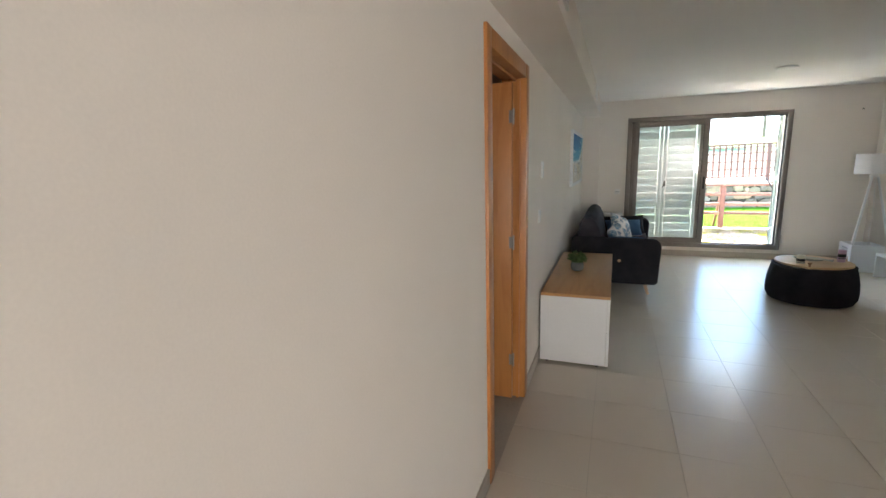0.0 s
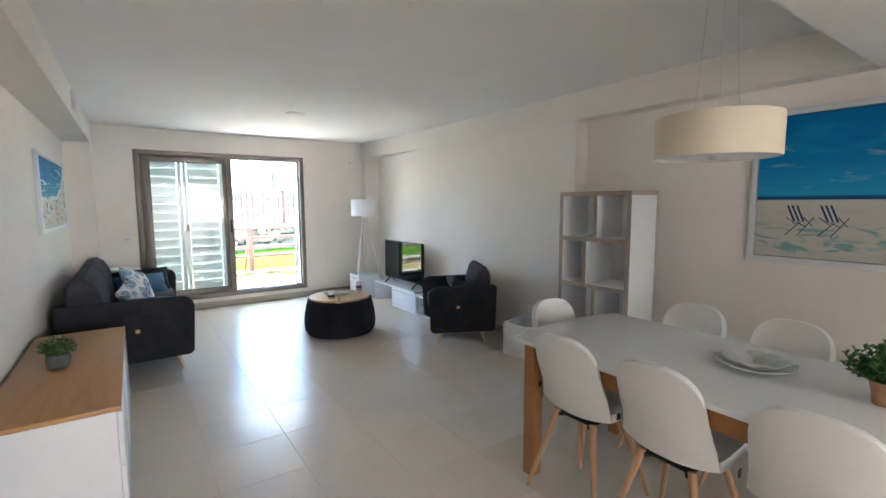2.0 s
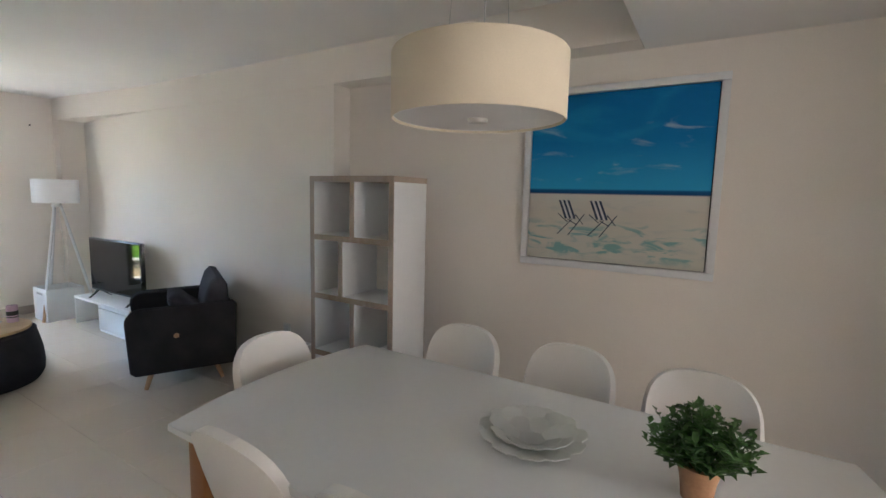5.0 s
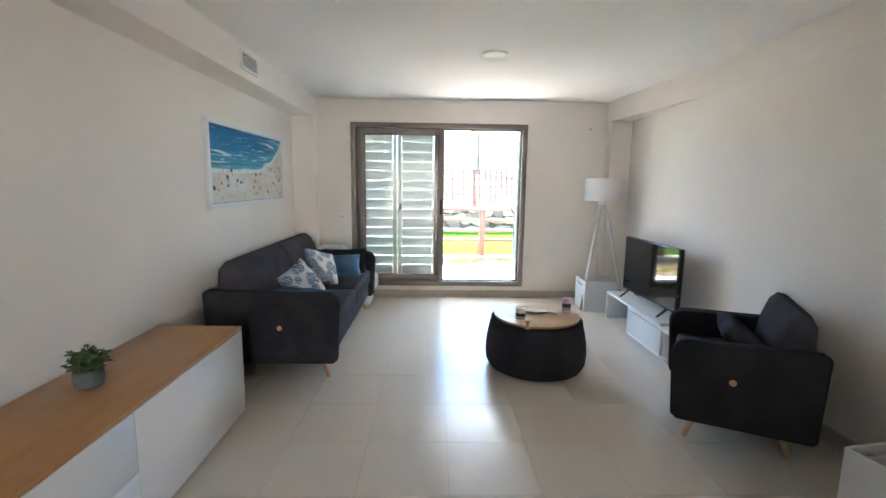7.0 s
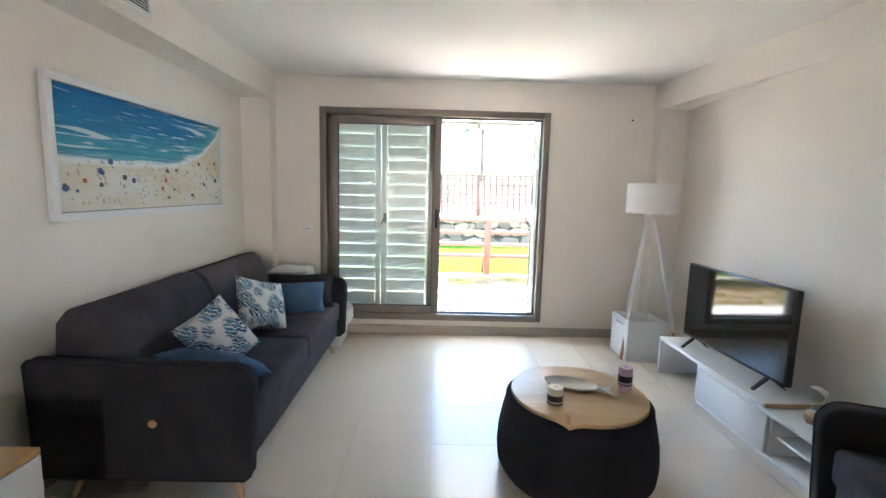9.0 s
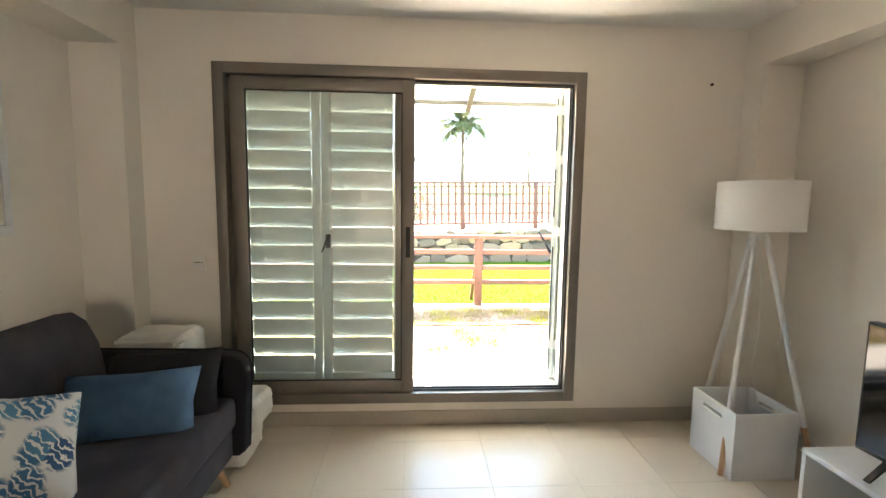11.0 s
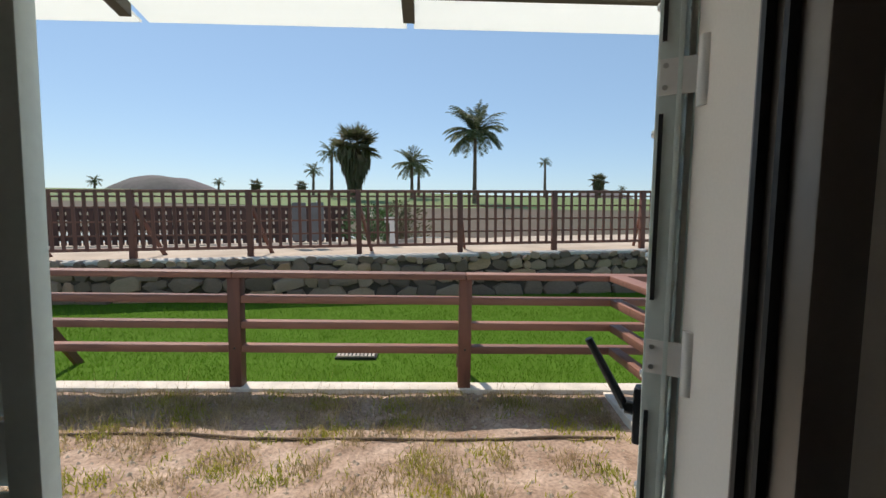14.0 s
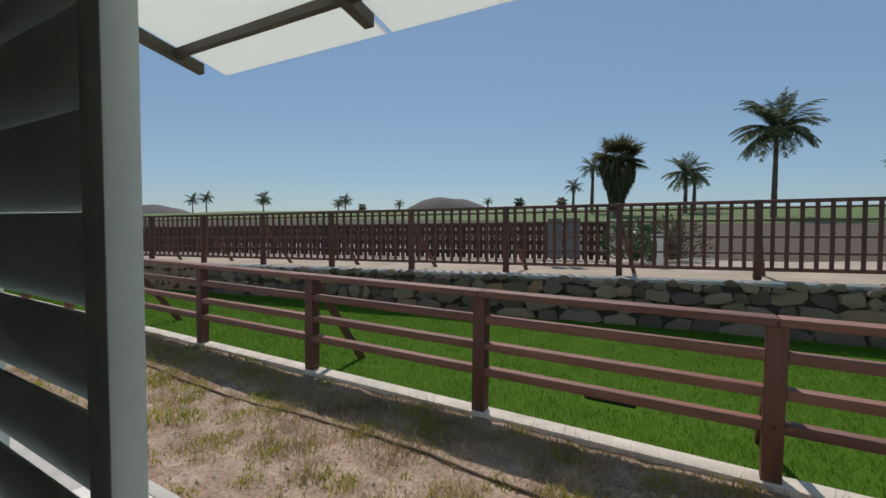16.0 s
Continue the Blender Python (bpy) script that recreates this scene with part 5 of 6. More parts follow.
# ---- outside: terrace, sand, lawn, far land ----
# the bank with its wall, path and fences runs askew to the house and climbs a little
BANK = Matrix.Translation((1.2, 15.75, 0)) @ Matrix.Rotation(radians(8), 4, 'Z') @ Matrix.Translation((3.3, 0, 0)) @ Matrix.Rotation(-0.02, 4, 'Y') @ Matrix.Translation((-4.5, -15.75, 0))


def on_bank(ob):
    ob.matrix_basis = BANK @ ob.matrix_basis
    return ob



def sheet(name, xs, ys, height, material):
    vs = [(x, y, height(x, y)) for y in ys for x in xs]
    n = len(xs)
    fs = [(j * n + i, j * n + i + 1, (j + 1) * n + i + 1, (j + 1) * n + i) for j in range(len(ys) - 1) for i in range(n - 1)]
    ob = from_faces(name, vs, fs, material)
    for p in ob.data.polygons:
        p.use_smooth = True
    return ob


def steps(a, b, d):
    n = max(1, round((b - a) / d))
    return [a + (b - a) * i / n for i in range(n + 1)]


def sand_z(x, y):
    return -0.025 + 0.035 * max(0.0, (y - 11.1) / 0.5) + 0.022 * noise.noise((x * 1.3, y * 1.3, 0.3)) + 0.012 * noise.noise((x * 4, y * 4, 7.0)) + 0.010 * noise.noise((x * 8, y * 8, 2.0)) + 0.006 * noise.noise((x * 19, y * 19, 4.0))


def lawn_z(x, y):
    return -0.01 - 0.05 * math.sin(min(1.0, max(0.0, (y - 11.8) / 2.6)) * math.pi) + 0.10 * max(0.0, (min(y, 15.3) - 14.0) / 1.3) + 0.01 * noise.noise((x, y, 5.0))


structure(sheet("ground", steps(-16, 9, 0.05), steps(9.86, 11.68, 0.045), sand_z, SAND), "dry sandy ground with sparse weeds", "ground")
structure(sheet("lawn", steps(-22, 14, 0.25), steps(11.72, 17.4, 0.15), lawn_z, LAWN), "bright green mown lawn", "lawn")
terr = structure(slab("terrace", -8, 9, YB + 0.29, 9.80, -0.15, 0.0, CONC), "pale tiled terrace with a concrete edge", "terrace")
structure(slab("terrace_edge", -8, 9, 9.80, 9.87, -0.15, 0.012, CONC, bevel=0.006), "pale concrete terrace edge", "kerb")
bm = bmesh.new()
box(bm, -22, 4.62, 11.60, 11.76, -0.2, 0.045, bevel=0.01)
box(bm, 4.62, 14, 11.60, 11.76, -0.2, 0.045, bevel=0.01)
structure(part("kerb", bm, KERBM), "pale concrete kerb along the lawn", "kerb")
bm = bmesh.new()
box(bm, 4.56, 4.70, 9.87, 11.60, -0.2, 0.03, bevel=0.01)
structure(part("kerb_side", bm, KERBM), "pale concrete kerb under the side fence", "kerb")


def far_z(x, y):
    d = max(0.0, y - 19.0)
    return 0.78 + 0.060 * d * min(1.0, 0.35 + d / 60) * min(1.0, 60 / max(60.0, d)) + (0.5 * noise.noise((x * 0.03, y * 0.03, 1.0)) + 0.12 * noise.noise((x * 0.2, y * 0.2, 4.0))) * min(1.0, d / 20)


on_bank(structure(sheet("path", steps(-34, 40, 2.0), steps(15.45, 20.5, 0.5), lambda x, y: 0.78 + 0.01 * noise.noise((x, y, 0)), PATH_M), "pale sandy path above the wall", "path"))
structure(sheet("field", steps(-160, 160, 4.0), steps(20.4, 44, 1.5), lambda x, y: far_z(x, y) - 0.01, FIELD), "dry brown field beyond the fence", "field")
structure(sheet("golf_course", steps(-900, 900, 20), steps(43.5, 160, 5) + steps(170, 1500, 60), lambda x, y: far_z(x, y) - (0.0 if y < 160 else (y - 160) * 0.004), GOLF), "green golf course to the horizon", "field")

# ---- dry-stone wall ----
swall = on_bank(structure(new("stone_wall"), "retaining wall of rough grey and brown field stones", "stone wall"))
# backing carries the shade of the joints in its dark mortar colour
slab("backing", -30, 16, 15.225, 15.50, -0.2, 0.74, SHADE_MORTAR, swall)
slab("coping", -30, 16, 15.20, 15.52, 0.742, 0.80, CONC, swall, "grey cement capping", bevel=0.015)
stone_meshes = []
for k in range(18):
    rnd = random.Random(100 + k)
    n = rnd.randint(5, 8)
    bm = bmesh.new()
    turn = rnd.uniform(0, 2 * math.pi)
    ang = sorted(turn + 2 * math.pi * (i + rnd.uniform(-0.28, 0.28)) / n for i in range(n))
    rim = []
    for q in ang:
        c, s = math.cos(q), math.sin(q)
        f = 0.5 * rnd.uniform(0.92, 1.08) / max(abs(c), abs(s)) ** 0.8
        rim.append((f * c, f * s))
    tilt = (rnd.uniform(-0.35, 0.35), rnd.uniform(-0.35, 0.35))
    rings = []
    for f, d in ((1.0, 0.0), (0.985, -0.72), (0.90, -0.95)):
        rings.append([bm.verts.new((x * f, d * (1 + (tilt[0] * x + tilt[1] * z) * (f < 1)) * rnd.uniform(0.94, 1.06), z * f)) for x, z in rim])
    for p, q in zip(rings, rings[1:]):
        for i in range(n):
            bm.faces.new((p[i], p[(i + 1) % n], q[(i + 1) % n], q[i]))
    top = bm.verts.new((rnd.uniform(-0.2, 0.2), -1.06, rnd.uniform(-0.2, 0.2)))
    for i in range(n):
        bm.faces.new((rings[-1][i], rings[-1][(i + 1) % n], top))
    bmesh.ops.recalc_face_normals(bm, faces=bm.faces)
    stone_meshes.append(finish("stone", bm, STONE, 20))
rnd = random.Random(7)
far_v, far_f = [], []
z = 0.0
for h, wmin, wmax in ((0.31, 0.28, 0.66), (0.21, 0.16, 0.50), (0.17, 0.14, 0.44), (0.105, 0.11, 0.24)):
    x = -16.0 + rnd.random() * 0.2
    while x < 9.5:
        w = rnd.uniform(wmin, wmax)
        me = rnd.choice(stone_meshes)
        mtx = pose(x + w / 2, 15.285, z + h / 2 + rnd.uniform(-0.035, 0.035), rnd.uniform(-5, 5), rnd.uniform(-14, 14), rnd.uniform(-5, 5)) @ Matrix.Diagonal((w * rnd.uniform(1.0, 1.1), rnd.uniform(0.085, 0.15), h * rnd.uniform(0.95, 1.2), 1))
        if -6.2 < x < 7.5:
            s = new("stone", me)
            s.parent = swall
            s.matrix_basis = mtx
        else:
            o = len(far_v)
            far_v += [mtx @ v.co for v in me.vertices]
            far_f += [tuple(i + o for i in p.vertices) for p in me.polygons]
        x += w
    z += h * 0.985
tagged(from_faces("far_stones", far_v, far_f, STONE, swall), kind="stuff")

# ---- timber fence along the kerb ----
FZ = (0.352, 0.545, 0.75)
POSTX = [3.443 - 1.825 * k for k in range(-2, 10)]


def rail_fence(name, label, xs, y):
    th = thing(name, label, "fence")
    for x in xs:
        bm = bmesh.new()
        box(bm, x - 0.05, x + 0.05, y - 0.05, y + 0.05, 0.03, 0.925, bevel=0.006)
        p = part("post", bm, FENCEV, th)
        bm = bmesh.new()
        cyl(bm, (x, y - 0.05, 0.36), (x, y - 0.057, 0.36), 0.008, seg=8)
        part("bolt", bm, DARKSTEEL, p, "dark bolt head")
    for i, (a, b) in enumerate(zip(xs, xs[1:])):
        a, b = min(a, b), max(a, b)
        slab("top_rail", a + 0.002, b - 0.002, y - 0.075, y + 0.07, 0.926, 0.972, FENCEW, th, bevel=0.006)
        for z in FZ:
            slab("rail", a + 0.051, b - 0.051, y - 0.045, y + 0.045, z - 0.028, z + 0.03, FENCEW, th, bevel=0.006)
        if i % 2 == 0:
            bm = bmesh.new()
            box(bm, -0.035, 0.035, -0.02, 0.02, 0, 1.0)
            lo, hi = Vector((xs[i], y + 0.75, -0.06)), Vector((xs[i], y + 0.07, 0.86))
            br = part("brace", bm, FENCEV, th, "slanting timber brace")
            dv = hi - lo
            br.matrix_basis = Matrix.Translation(lo) @ dv.to_track_quat('Z', 'X').to_matrix().to_4x4() @ Matrix.Diagonal((1, 1, dv.length, 1))
    return th


rail_fence("rail_fence", "red-brown timber post-and-rail fence on the kerb", POSTX, 11.68)
th = thing("rail_fence", "red-brown timber side fence running back to the house", "fence")
for y in (10.72, 9.98):
    bm = bmesh.new()
    box(bm, 4.60, 4.70, y - 0.05, y + 0.05, 0.0, 0.925, bevel=0.006)
    part("post", bm, FENCEV, th)
for y0, y1 in ((10.77, 11.63), (10.03, 10.67)):
    for z in FZ:
        slab("rail", 4.605, 4.695, y0, y1, z - 0.028, z + 0.03, FENCEW, th, bevel=0.006)
slab("top_rail", 4.58, 4.72, 9.95, 11.60, 0.926, 0.972, FENCEW, th, bevel=0.006)

# ---- lattice fence above the wall ----
UY, UX0, UP = 15.75, 1.948, 1.77
uf = on_bank(thing("lattice_fence", "dark red-brown timber lattice fence above the wall", "fence"))
post_bm = bmesh.new()
box(post_bm, -0.045, 0.045, -0.045, 0.045, 0.78, 1.88, bevel=0.006)
post_me = finish("post", post_bm, FENCEV)
bm = bmesh.new()
box(bm, -UP / 2 + 0.046, UP / 2 - 0.046, -0.03, 0.03, -0.025, 0.025, bevel=0.004)
urail = finish("rail", bm, FENCEW)
bm = bmesh.new()
box(bm, -UP / 2 + 0.046, UP / 2 - 0.046, -0.012, 0.012, -0.014, 0.014)
uslat = finish("cross_slat", bm, FENCEW)
bm = bmesh.new()
box(bm, -0.024, 0.024, -0.035, -0.014, 0.93, 1.86)
upick = finish("picket", bm, FENCEV)
bm = bmesh.new()
box(bm, -0.03, 0.03, -0.02, 0.02, 0.0, 1.0)
ubrace = finish("brace", bm, FENCEV)
pv, pf = [], []
for k in range(-12, 8):
    x = UX0 + UP * k
    p = new("post", post_me)
    p.parent, p.location = uf, (x, UY, 0)
    for z in (0.93, 1.855):
        r = new("rail", urail)
        r.parent, r.location = uf, (x + UP / 2, UY, z)
    for z in (1.15, 1.37, 1.60, 1.77):
        r = new("cross_slat", uslat)
        r.parent, r.location = uf, (x + UP / 2, UY, z)
    b = new("brace", ubrace)
    b.parent = uf
    lo, hi = Vector((x + 0.22, UY + 0.62, 0.76)), Vector((x + 0.02, UY + 0.05, 1.62))
    b.matrix_basis = Matrix.Translation(lo) @ (hi - lo).to_track_quat('Z', 'X').to_matrix().to_4x4() @ Matrix.Diagonal((1, 1, (hi - lo).length, 1))
    for i in range(10):
        px = x + UP * (i + 1) / 11
        if -4 <= k <= 3:
            q = new("picket", upick)
            q.parent, q.location = uf, (px, UY, 0)
        else:
            o = len(pv)
            pv += [Vector((px, UY, 0)) + v.co for v in upick.vertices]
            pf += [tuple(j + o for j in f.vertices) for f in upick.polygons]
tagged(from_faces("far_pickets", pv, pf, FENCEV, uf), kind="stuff")

# ---- canopy over the terrace door ----
can = thing("door_canopy", "milky glass canopy on olive steel brackets", "canopy")
CY0, CY1, CZ0, CZ1 = YB + 0.29, 10.02, 2.46, 2.20


def cz(y):
    return CZ0 + (CZ1 - CZ0) * (y - CY0) / (CY1 - CY0)


CXS = (0.95, 2.0, 3.07, 4.12)
for x in CXS:
    bm = bmesh.new()
    prism(bm, [(CY0, cz(CY0) - 0.055), (9.90, cz(9.90) - 0.055), (9.90, cz(9.90) - 0.008), (CY0, cz(CY0) - 0.008)], 0, x - 0.022, x + 0.022)
    part("bracket", bm, OLIVE, can)
bm = bmesh.new()
box(bm, CXS[0], CXS[-1], 9.76, 9.79, cz(9.775) - 0.045, cz(9.775) - 0.01)
part("cross_bar", bm, OLIVE, can)
for a, b in zip(CXS, CXS[1:]):
    bm = bmesh.new()
    prism(bm, [(CY0 + 0.01, cz(CY0 + 0.01)), (CY1, cz(CY1)), (CY1, cz(CY1) + 0.008), (CY0 + 0.01, cz(CY0 + 0.01) + 0.008)], 0, a + 0.015, b - 0.015)
    part("panel", bm, CANOPY, can, "milky translucent panel")

# drain, hose, verge clutter
drain = thing("drain_grate", "grey metal drain grate set in the lawn", "drain grate", pose(2.21, 12.60, -0.026))
# black slab stands in for the shade below the bars
slab("pit_shade", -0.012, 0.402, -0.012, 0.222, -0.02, 0.0, GASKET, drain, "black slab as the shade under the grate")
for i in range(10):
    slab("bar", 0.006 + i * 0.0395, 0.028 + i * 0.0395, 0.013, 0.197, 0.002, 0.016, GRATE, drain)
for y in (0.0, 0.10, 0.197):
    slab("cross_bar", 0, 0.39, y, y + 0.013, 0.002, 0.015, GRATE, drain)
hs = thing("hose", "thin brown irrigation hose lying on the sand", "hose")
bm = bmesh.new()
pts = [(-14 + 0.4 * i, 10.94 + 0.03 * math.sin(i * 0.7) + 0.02 * noise.noise((i * 0.3, 0, 0)), 0) for i in range(47)]
pts = [(x, y, sand_z(x, y) + 0.008) for x, y, _ in pts]
rings = [[bm.verts.new((x, y + 0.010 * math.cos(a), z + 0.010 * math.sin(a))) for a in (0, 1.05, 2.1, 3.14, 4.19, 5.24)] for x, y, z in pts]
for p, q in zip(rings, rings[1:]):
    for i in range(6):
        bm.faces.new((p[i], p[(i + 1) % 6], q[(i + 1) % 6], q[i]))
part("pipe", bm, TRUNK, hs)

# ---- palms ----


def palm(name, label, x, y, height, crown, fronds, seed, droop=0.84, fan=False, trunk_r=0.2):
    rnd = random.Random(seed)
    z0 = far_z(x, y) - 0.3
    th = thing(name, label, "palm tree", pose(x, y, z0))
    bm = bmesh.new()
    prof = []
    for i in range(13):
        f = i / 12
        prof.append((trunk_r * (1.25 - 0.5 * f) * (1 + 0.06 * (i % 2)), height * f))
    lathe(bm, prof, 12)
    lean = rnd.uniform(-0.02, 0.02)
    for v in bm.verts:
        v.co.x += lean * v.co.z
    part("trunk", bm, TRUNK, th)
    bm = bmesh.new()
    top = Vector((lean * height, 0, height))

    def strip(a, b, w):
        d = (b - a)
        s = d.cross(Vector((rnd.uniform(-1, 1), rnd.uniform(-1, 1), rnd.uniform(0.2, 1)))).normalized() * w
        v = [bm.verts.new(p) for p in (a - s, a + s, b)]
        bm.faces.new(v)

    for k in range(fronds):
        az = 2 * math.pi * k / fronds * 2.618 + rnd.uniform(-0.2, 0.2)
        f = k / fronds
        el = radians(80 - 112 * f * (0.75 + 0.25 * droop) + rnd.uniform(-8, 8))
        ln = crown * rnd.uniform(0.85, 1.08) * (1.0 - 0.12 * abs(f - 0.4))
        dirh = Vector((math.cos(az), math.sin(az), 0))
        p, d = top + dirh * 0.1, dirh * math.cos(el) + Vector((0, 0, math.sin(el)))
        if fan:
            st = p + d * ln * 0.55
            strip(p, st, 0.03)
            for q in range(18):
                a2 = radians(-100 + 200 * q / 17)
                side = d.cross(Vector((0, 0, 1))).normalized()
                up = side.cross(d).normalized()
                dd = (d * math.cos(a2) + side * math.sin(a2) + Vector((0, 0, -0.25)) + up * rnd.uniform(-0.1, 0.1)).normalized()
                strip(st, st + dd * ln * 0.62, ln * 0.045)
            continue
        n = 14
        prev = p
        for i in range(n):
            d = (d + Vector((0, 0, -0.105 * droop * (0.5 + i / n)))).normalized()
            cur = prev + d * ln / n
            strip(prev, cur, 0.035)
            side = d.cross(Vector((0, 0, 1)))
            side = side.normalized() if side.length > 1e-3 else Vector((1, 0, 0))
            t = i / n
            ll = ln * 0.25 * math.sin(math.pi * (0.12 + 0.86 * t)) ** 0.7
            for sg in (-1, 1):
                for h in (0.17, 0.5, 0.83):
                    q = prev.lerp(cur, h)
                    dd = (side * sg * 0.8 + d * 0.55 + Vector((0, 0, -0.32 + rnd.uniform(-0.15, 0.2)))).normalized()
                    strip(q, q + dd * ll, ln * 0.011)
            prev = cur
    if fan:
        for k in range(560):
            a = rnd.uniform(0, 2 * math.pi)
            f = rnd.random()
            r = crown * 0.62 * (1 - 0.55 * f ** 1.6) * (0.75 + 0.25 * math.sin(math.pi * min(1.0, f + 0.25))) * rnd.uniform(0.7, 1.08)
            p = top + Vector((math.cos(a) * r, math.sin(a) * r, -crown * 1.75 * f))
            strip(p + Vector((0, 0, crown * 0.2)), p + Vector((rnd.uniform(-0.1, 0.1), rnd.uniform(-0.1, 0.1), -crown * 0.35)), crown * 0.075)
    part("crown", bm, FANF if fan else FROND, th, angle=180)
    return th


def at_bearing(dx, d):
    """A place d metres on from the door, on the line with that sideways slope."""
    return 3.15 + dx * d, 8.4 + d


for dx, d, top, crown, fronds, fan, label in (
        (0.095, 42, 0.180, 3.3, 64, False, "tall date palm with a full crown on the golf course"),
        (-0.170, 46, 0.140, 2.5, 54, True, "fan palm with a thick skirt of dead leaves"),
        (-0.222, 50, 0.130, 1.7, 34, False, "slim date palm beside the fan palm"),
        (-0.045, 50, 0.108, 2.4, 48, False, "short date palm on the golf course"),
        (-0.030, 54, 0.096, 1.5, 34, False, "short date palm on the golf course"),
        (0.252, 60, 0.115, 1.0, 30, False, "thin young palm on the golf course"),
        (0.665, 40, 0.235, 2.6, 56, False, "tall date palm on a grassy rise"),
        (-0.262, 60, 0.090, 1.4, 34, False, "small far date palm on the golf course"),
        (-0.287, 80, 0.056, 1.1, 28, True, "small far date palm on the golf course"),
        (-0.387, 80, 0.056, 1.2, 28, True, "small far date palm on the golf course"),
        (-0.468, 80, 0.062, 1.1, 28, False, "small far date palm on the golf course"),
        (-0.734, 80, 0.060, 1.4, 32, False, "small far date palm on the golf course"),
        (-0.958, 80, 0.064, 1.8, 40, False, "far date palm, one of a close pair"),
        (-0.930, 80, 0.072, 2.0, 40, False, "far date palm, one of a close pair"),
        (-1.715, 80, 0.090, 2.6, 40, False, "far date palm, one of a close pair"),
        (-1.625, 80, 0.093, 2.6, 40, False, "far date palm, one of a close pair"),
        (-1.30, 80, 0.084, 2.7, 44, False, "single far date palm on the golf course"),
        (-0.865, 80, 0.050, 1.1, 28, True, "small fan palm on the golf course"),
        (0.372, 80, 0.076, 1.6, 34, True, "small fan palm on the golf course"),
        (0.425, 90, 0.060, 1.0, 24, False, "small far date palm on the golf course")):
    px, py = at_bearing(dx, d)
    hgt = 1.47 + top * d - (far_z(px, py) - 0.3)
    palm("palm_tree", label, px, py, hgt, crown, fronds, int(abs(dx) * 1000) + 3, fan=fan, trunk_r=0.17)

# hills on the skyline
def hill(label, cx, cy, rx, ry, h, seed):
    xs, ys = steps(-1, 1, 0.08), steps(-1, 1, 0.1)
    base = far_z(cx, cy) - 6
    def hz(u, v):
        r = math.hypot(u, v)
        return base + (h + 6) * max(0.0, 1 - r ** 2.2) ** 0.8 * (1 + 0.10 * noise.noise((u * 3, v * 3, seed)))
    vs = [(cx + u * rx, cy + v * ry, hz(u, v)) for v in ys for u in xs]
    n = len(xs)
    fs = [(j * n + i, j * n + i + 1, (j + 1) * n + i + 1, (j + 1) * n + i) for j in range(len(ys) - 1) for i in range(n - 1)]
    ob = from_faces("hill", vs, fs, HILL)
    for p in ob.data.polygons:
        p.use_smooth = True
    tagged(ob, label, "hill", "", "structure")


hill("bare purple-grey hill on the skyline", 3 - 0.58 * 480, 488, 78, 60, 32, 1.0)
hill("low bare hill on the skyline", 3 + 0.377 * 480, 488, 50, 60, 24, 2.0)
hill("bare hillside on the skyline", 3 - 2.05 * 300, 308, 100, 60, 19, 3.0)

# pebbles and clods on the sand
rnd = random.Random(5)
pv, pf = [], []
for k in range(3200):
    x, y = rnd.uniform(-7, 4.5), rnd.uniform(9.9, 11.55)
    r = 0.006 + 0.016 * rnd.random() ** 3
    o, zz = len(pv), sand_z(x, y)
    for a, b, c in ((1, 0, 0), (-1, 0, 0), (0, 1, 0), (0, -1, 0), (0, 0, 0.8), (0, 0, -0.5)):
        pv.append((x + a * r * rnd.uniform(0.7, 1.3), y + b * r * rnd.uniform(0.7, 1.3), zz + c * r))
    for f in ((0, 2, 4), (2, 1, 4), (1, 3, 4), (3, 0, 4), (2, 0, 5), (1, 2, 5), (3, 1, 5), (0, 3, 5)):
        pf.append(tuple(i + o for i in f))
tagged(from_faces("pebbles", pv, pf, PATH_M), "small pale pebbles scattered on the sand", "pebbles", kind="stuff")

# ---- dark timber fence on the path's far side ----
df = on_bank(thing("board_fence", "dark brown timber board fence across the path", "fence"))
rnd = random.Random(11)
bv, bf = [], []
x = -34.0
while x < 1.6:
    w, zt = 0.10, 1.60 + rnd.uniform(-0.01, 0.01)
    o = len(bv)
    for dz in (0.80, zt):
        bv += [(x, 19.0, dz), (x + w, 19.0, dz), (x + w, 19.03, dz), (x, 19.03, dz)]
    for f in ((0, 1, 5, 4), (1, 2, 6, 5), (2, 3, 7, 6), (3, 0, 4, 7), (4, 5, 6, 7)):
        bf.append(tuple(i + o for i in f))
    x += w + 0.045
tagged(from_faces("far_boarding", bv, bf, DARKW, df), kind="stuff")
for z in (0.95, 1.18, 1.42, 1.60):
    slab("rail", -34, 1.6, 19.031, 19.07, z - 0.05, z + 0.05, DARKW, df)
sg = on_bank(thing("notice_board", "pale grey twin-panel board on thin posts by the path", "sign", pose(0.62, 17.2, 0.78)))
for x in (0.0, 0.34):
    slab("panel", x, x + 0.27, 0, 0.02, 0.16, 0.92, BOARDG, sg, "plain pale grey panel")
    bm = bmesh.new()
    cyl(bm, (x + 0.135, 0.03, 0), (x + 0.135, 0.03, 0.95), 0.012, seg=8)
    part("post", bm, STEEL, sg)
mk = on_bank(thing("marker_post", "small white marker post by the path", "post", pose(2.55, 17.4, 0.78)))
slab("post", 0, 0.10, 0, 0.06, 0, 0.62, PLASTIC, mk)
slab("cap", -0.10, 0.10, 0, 0.06, 0.50, 0.62, PLASTIC, mk)


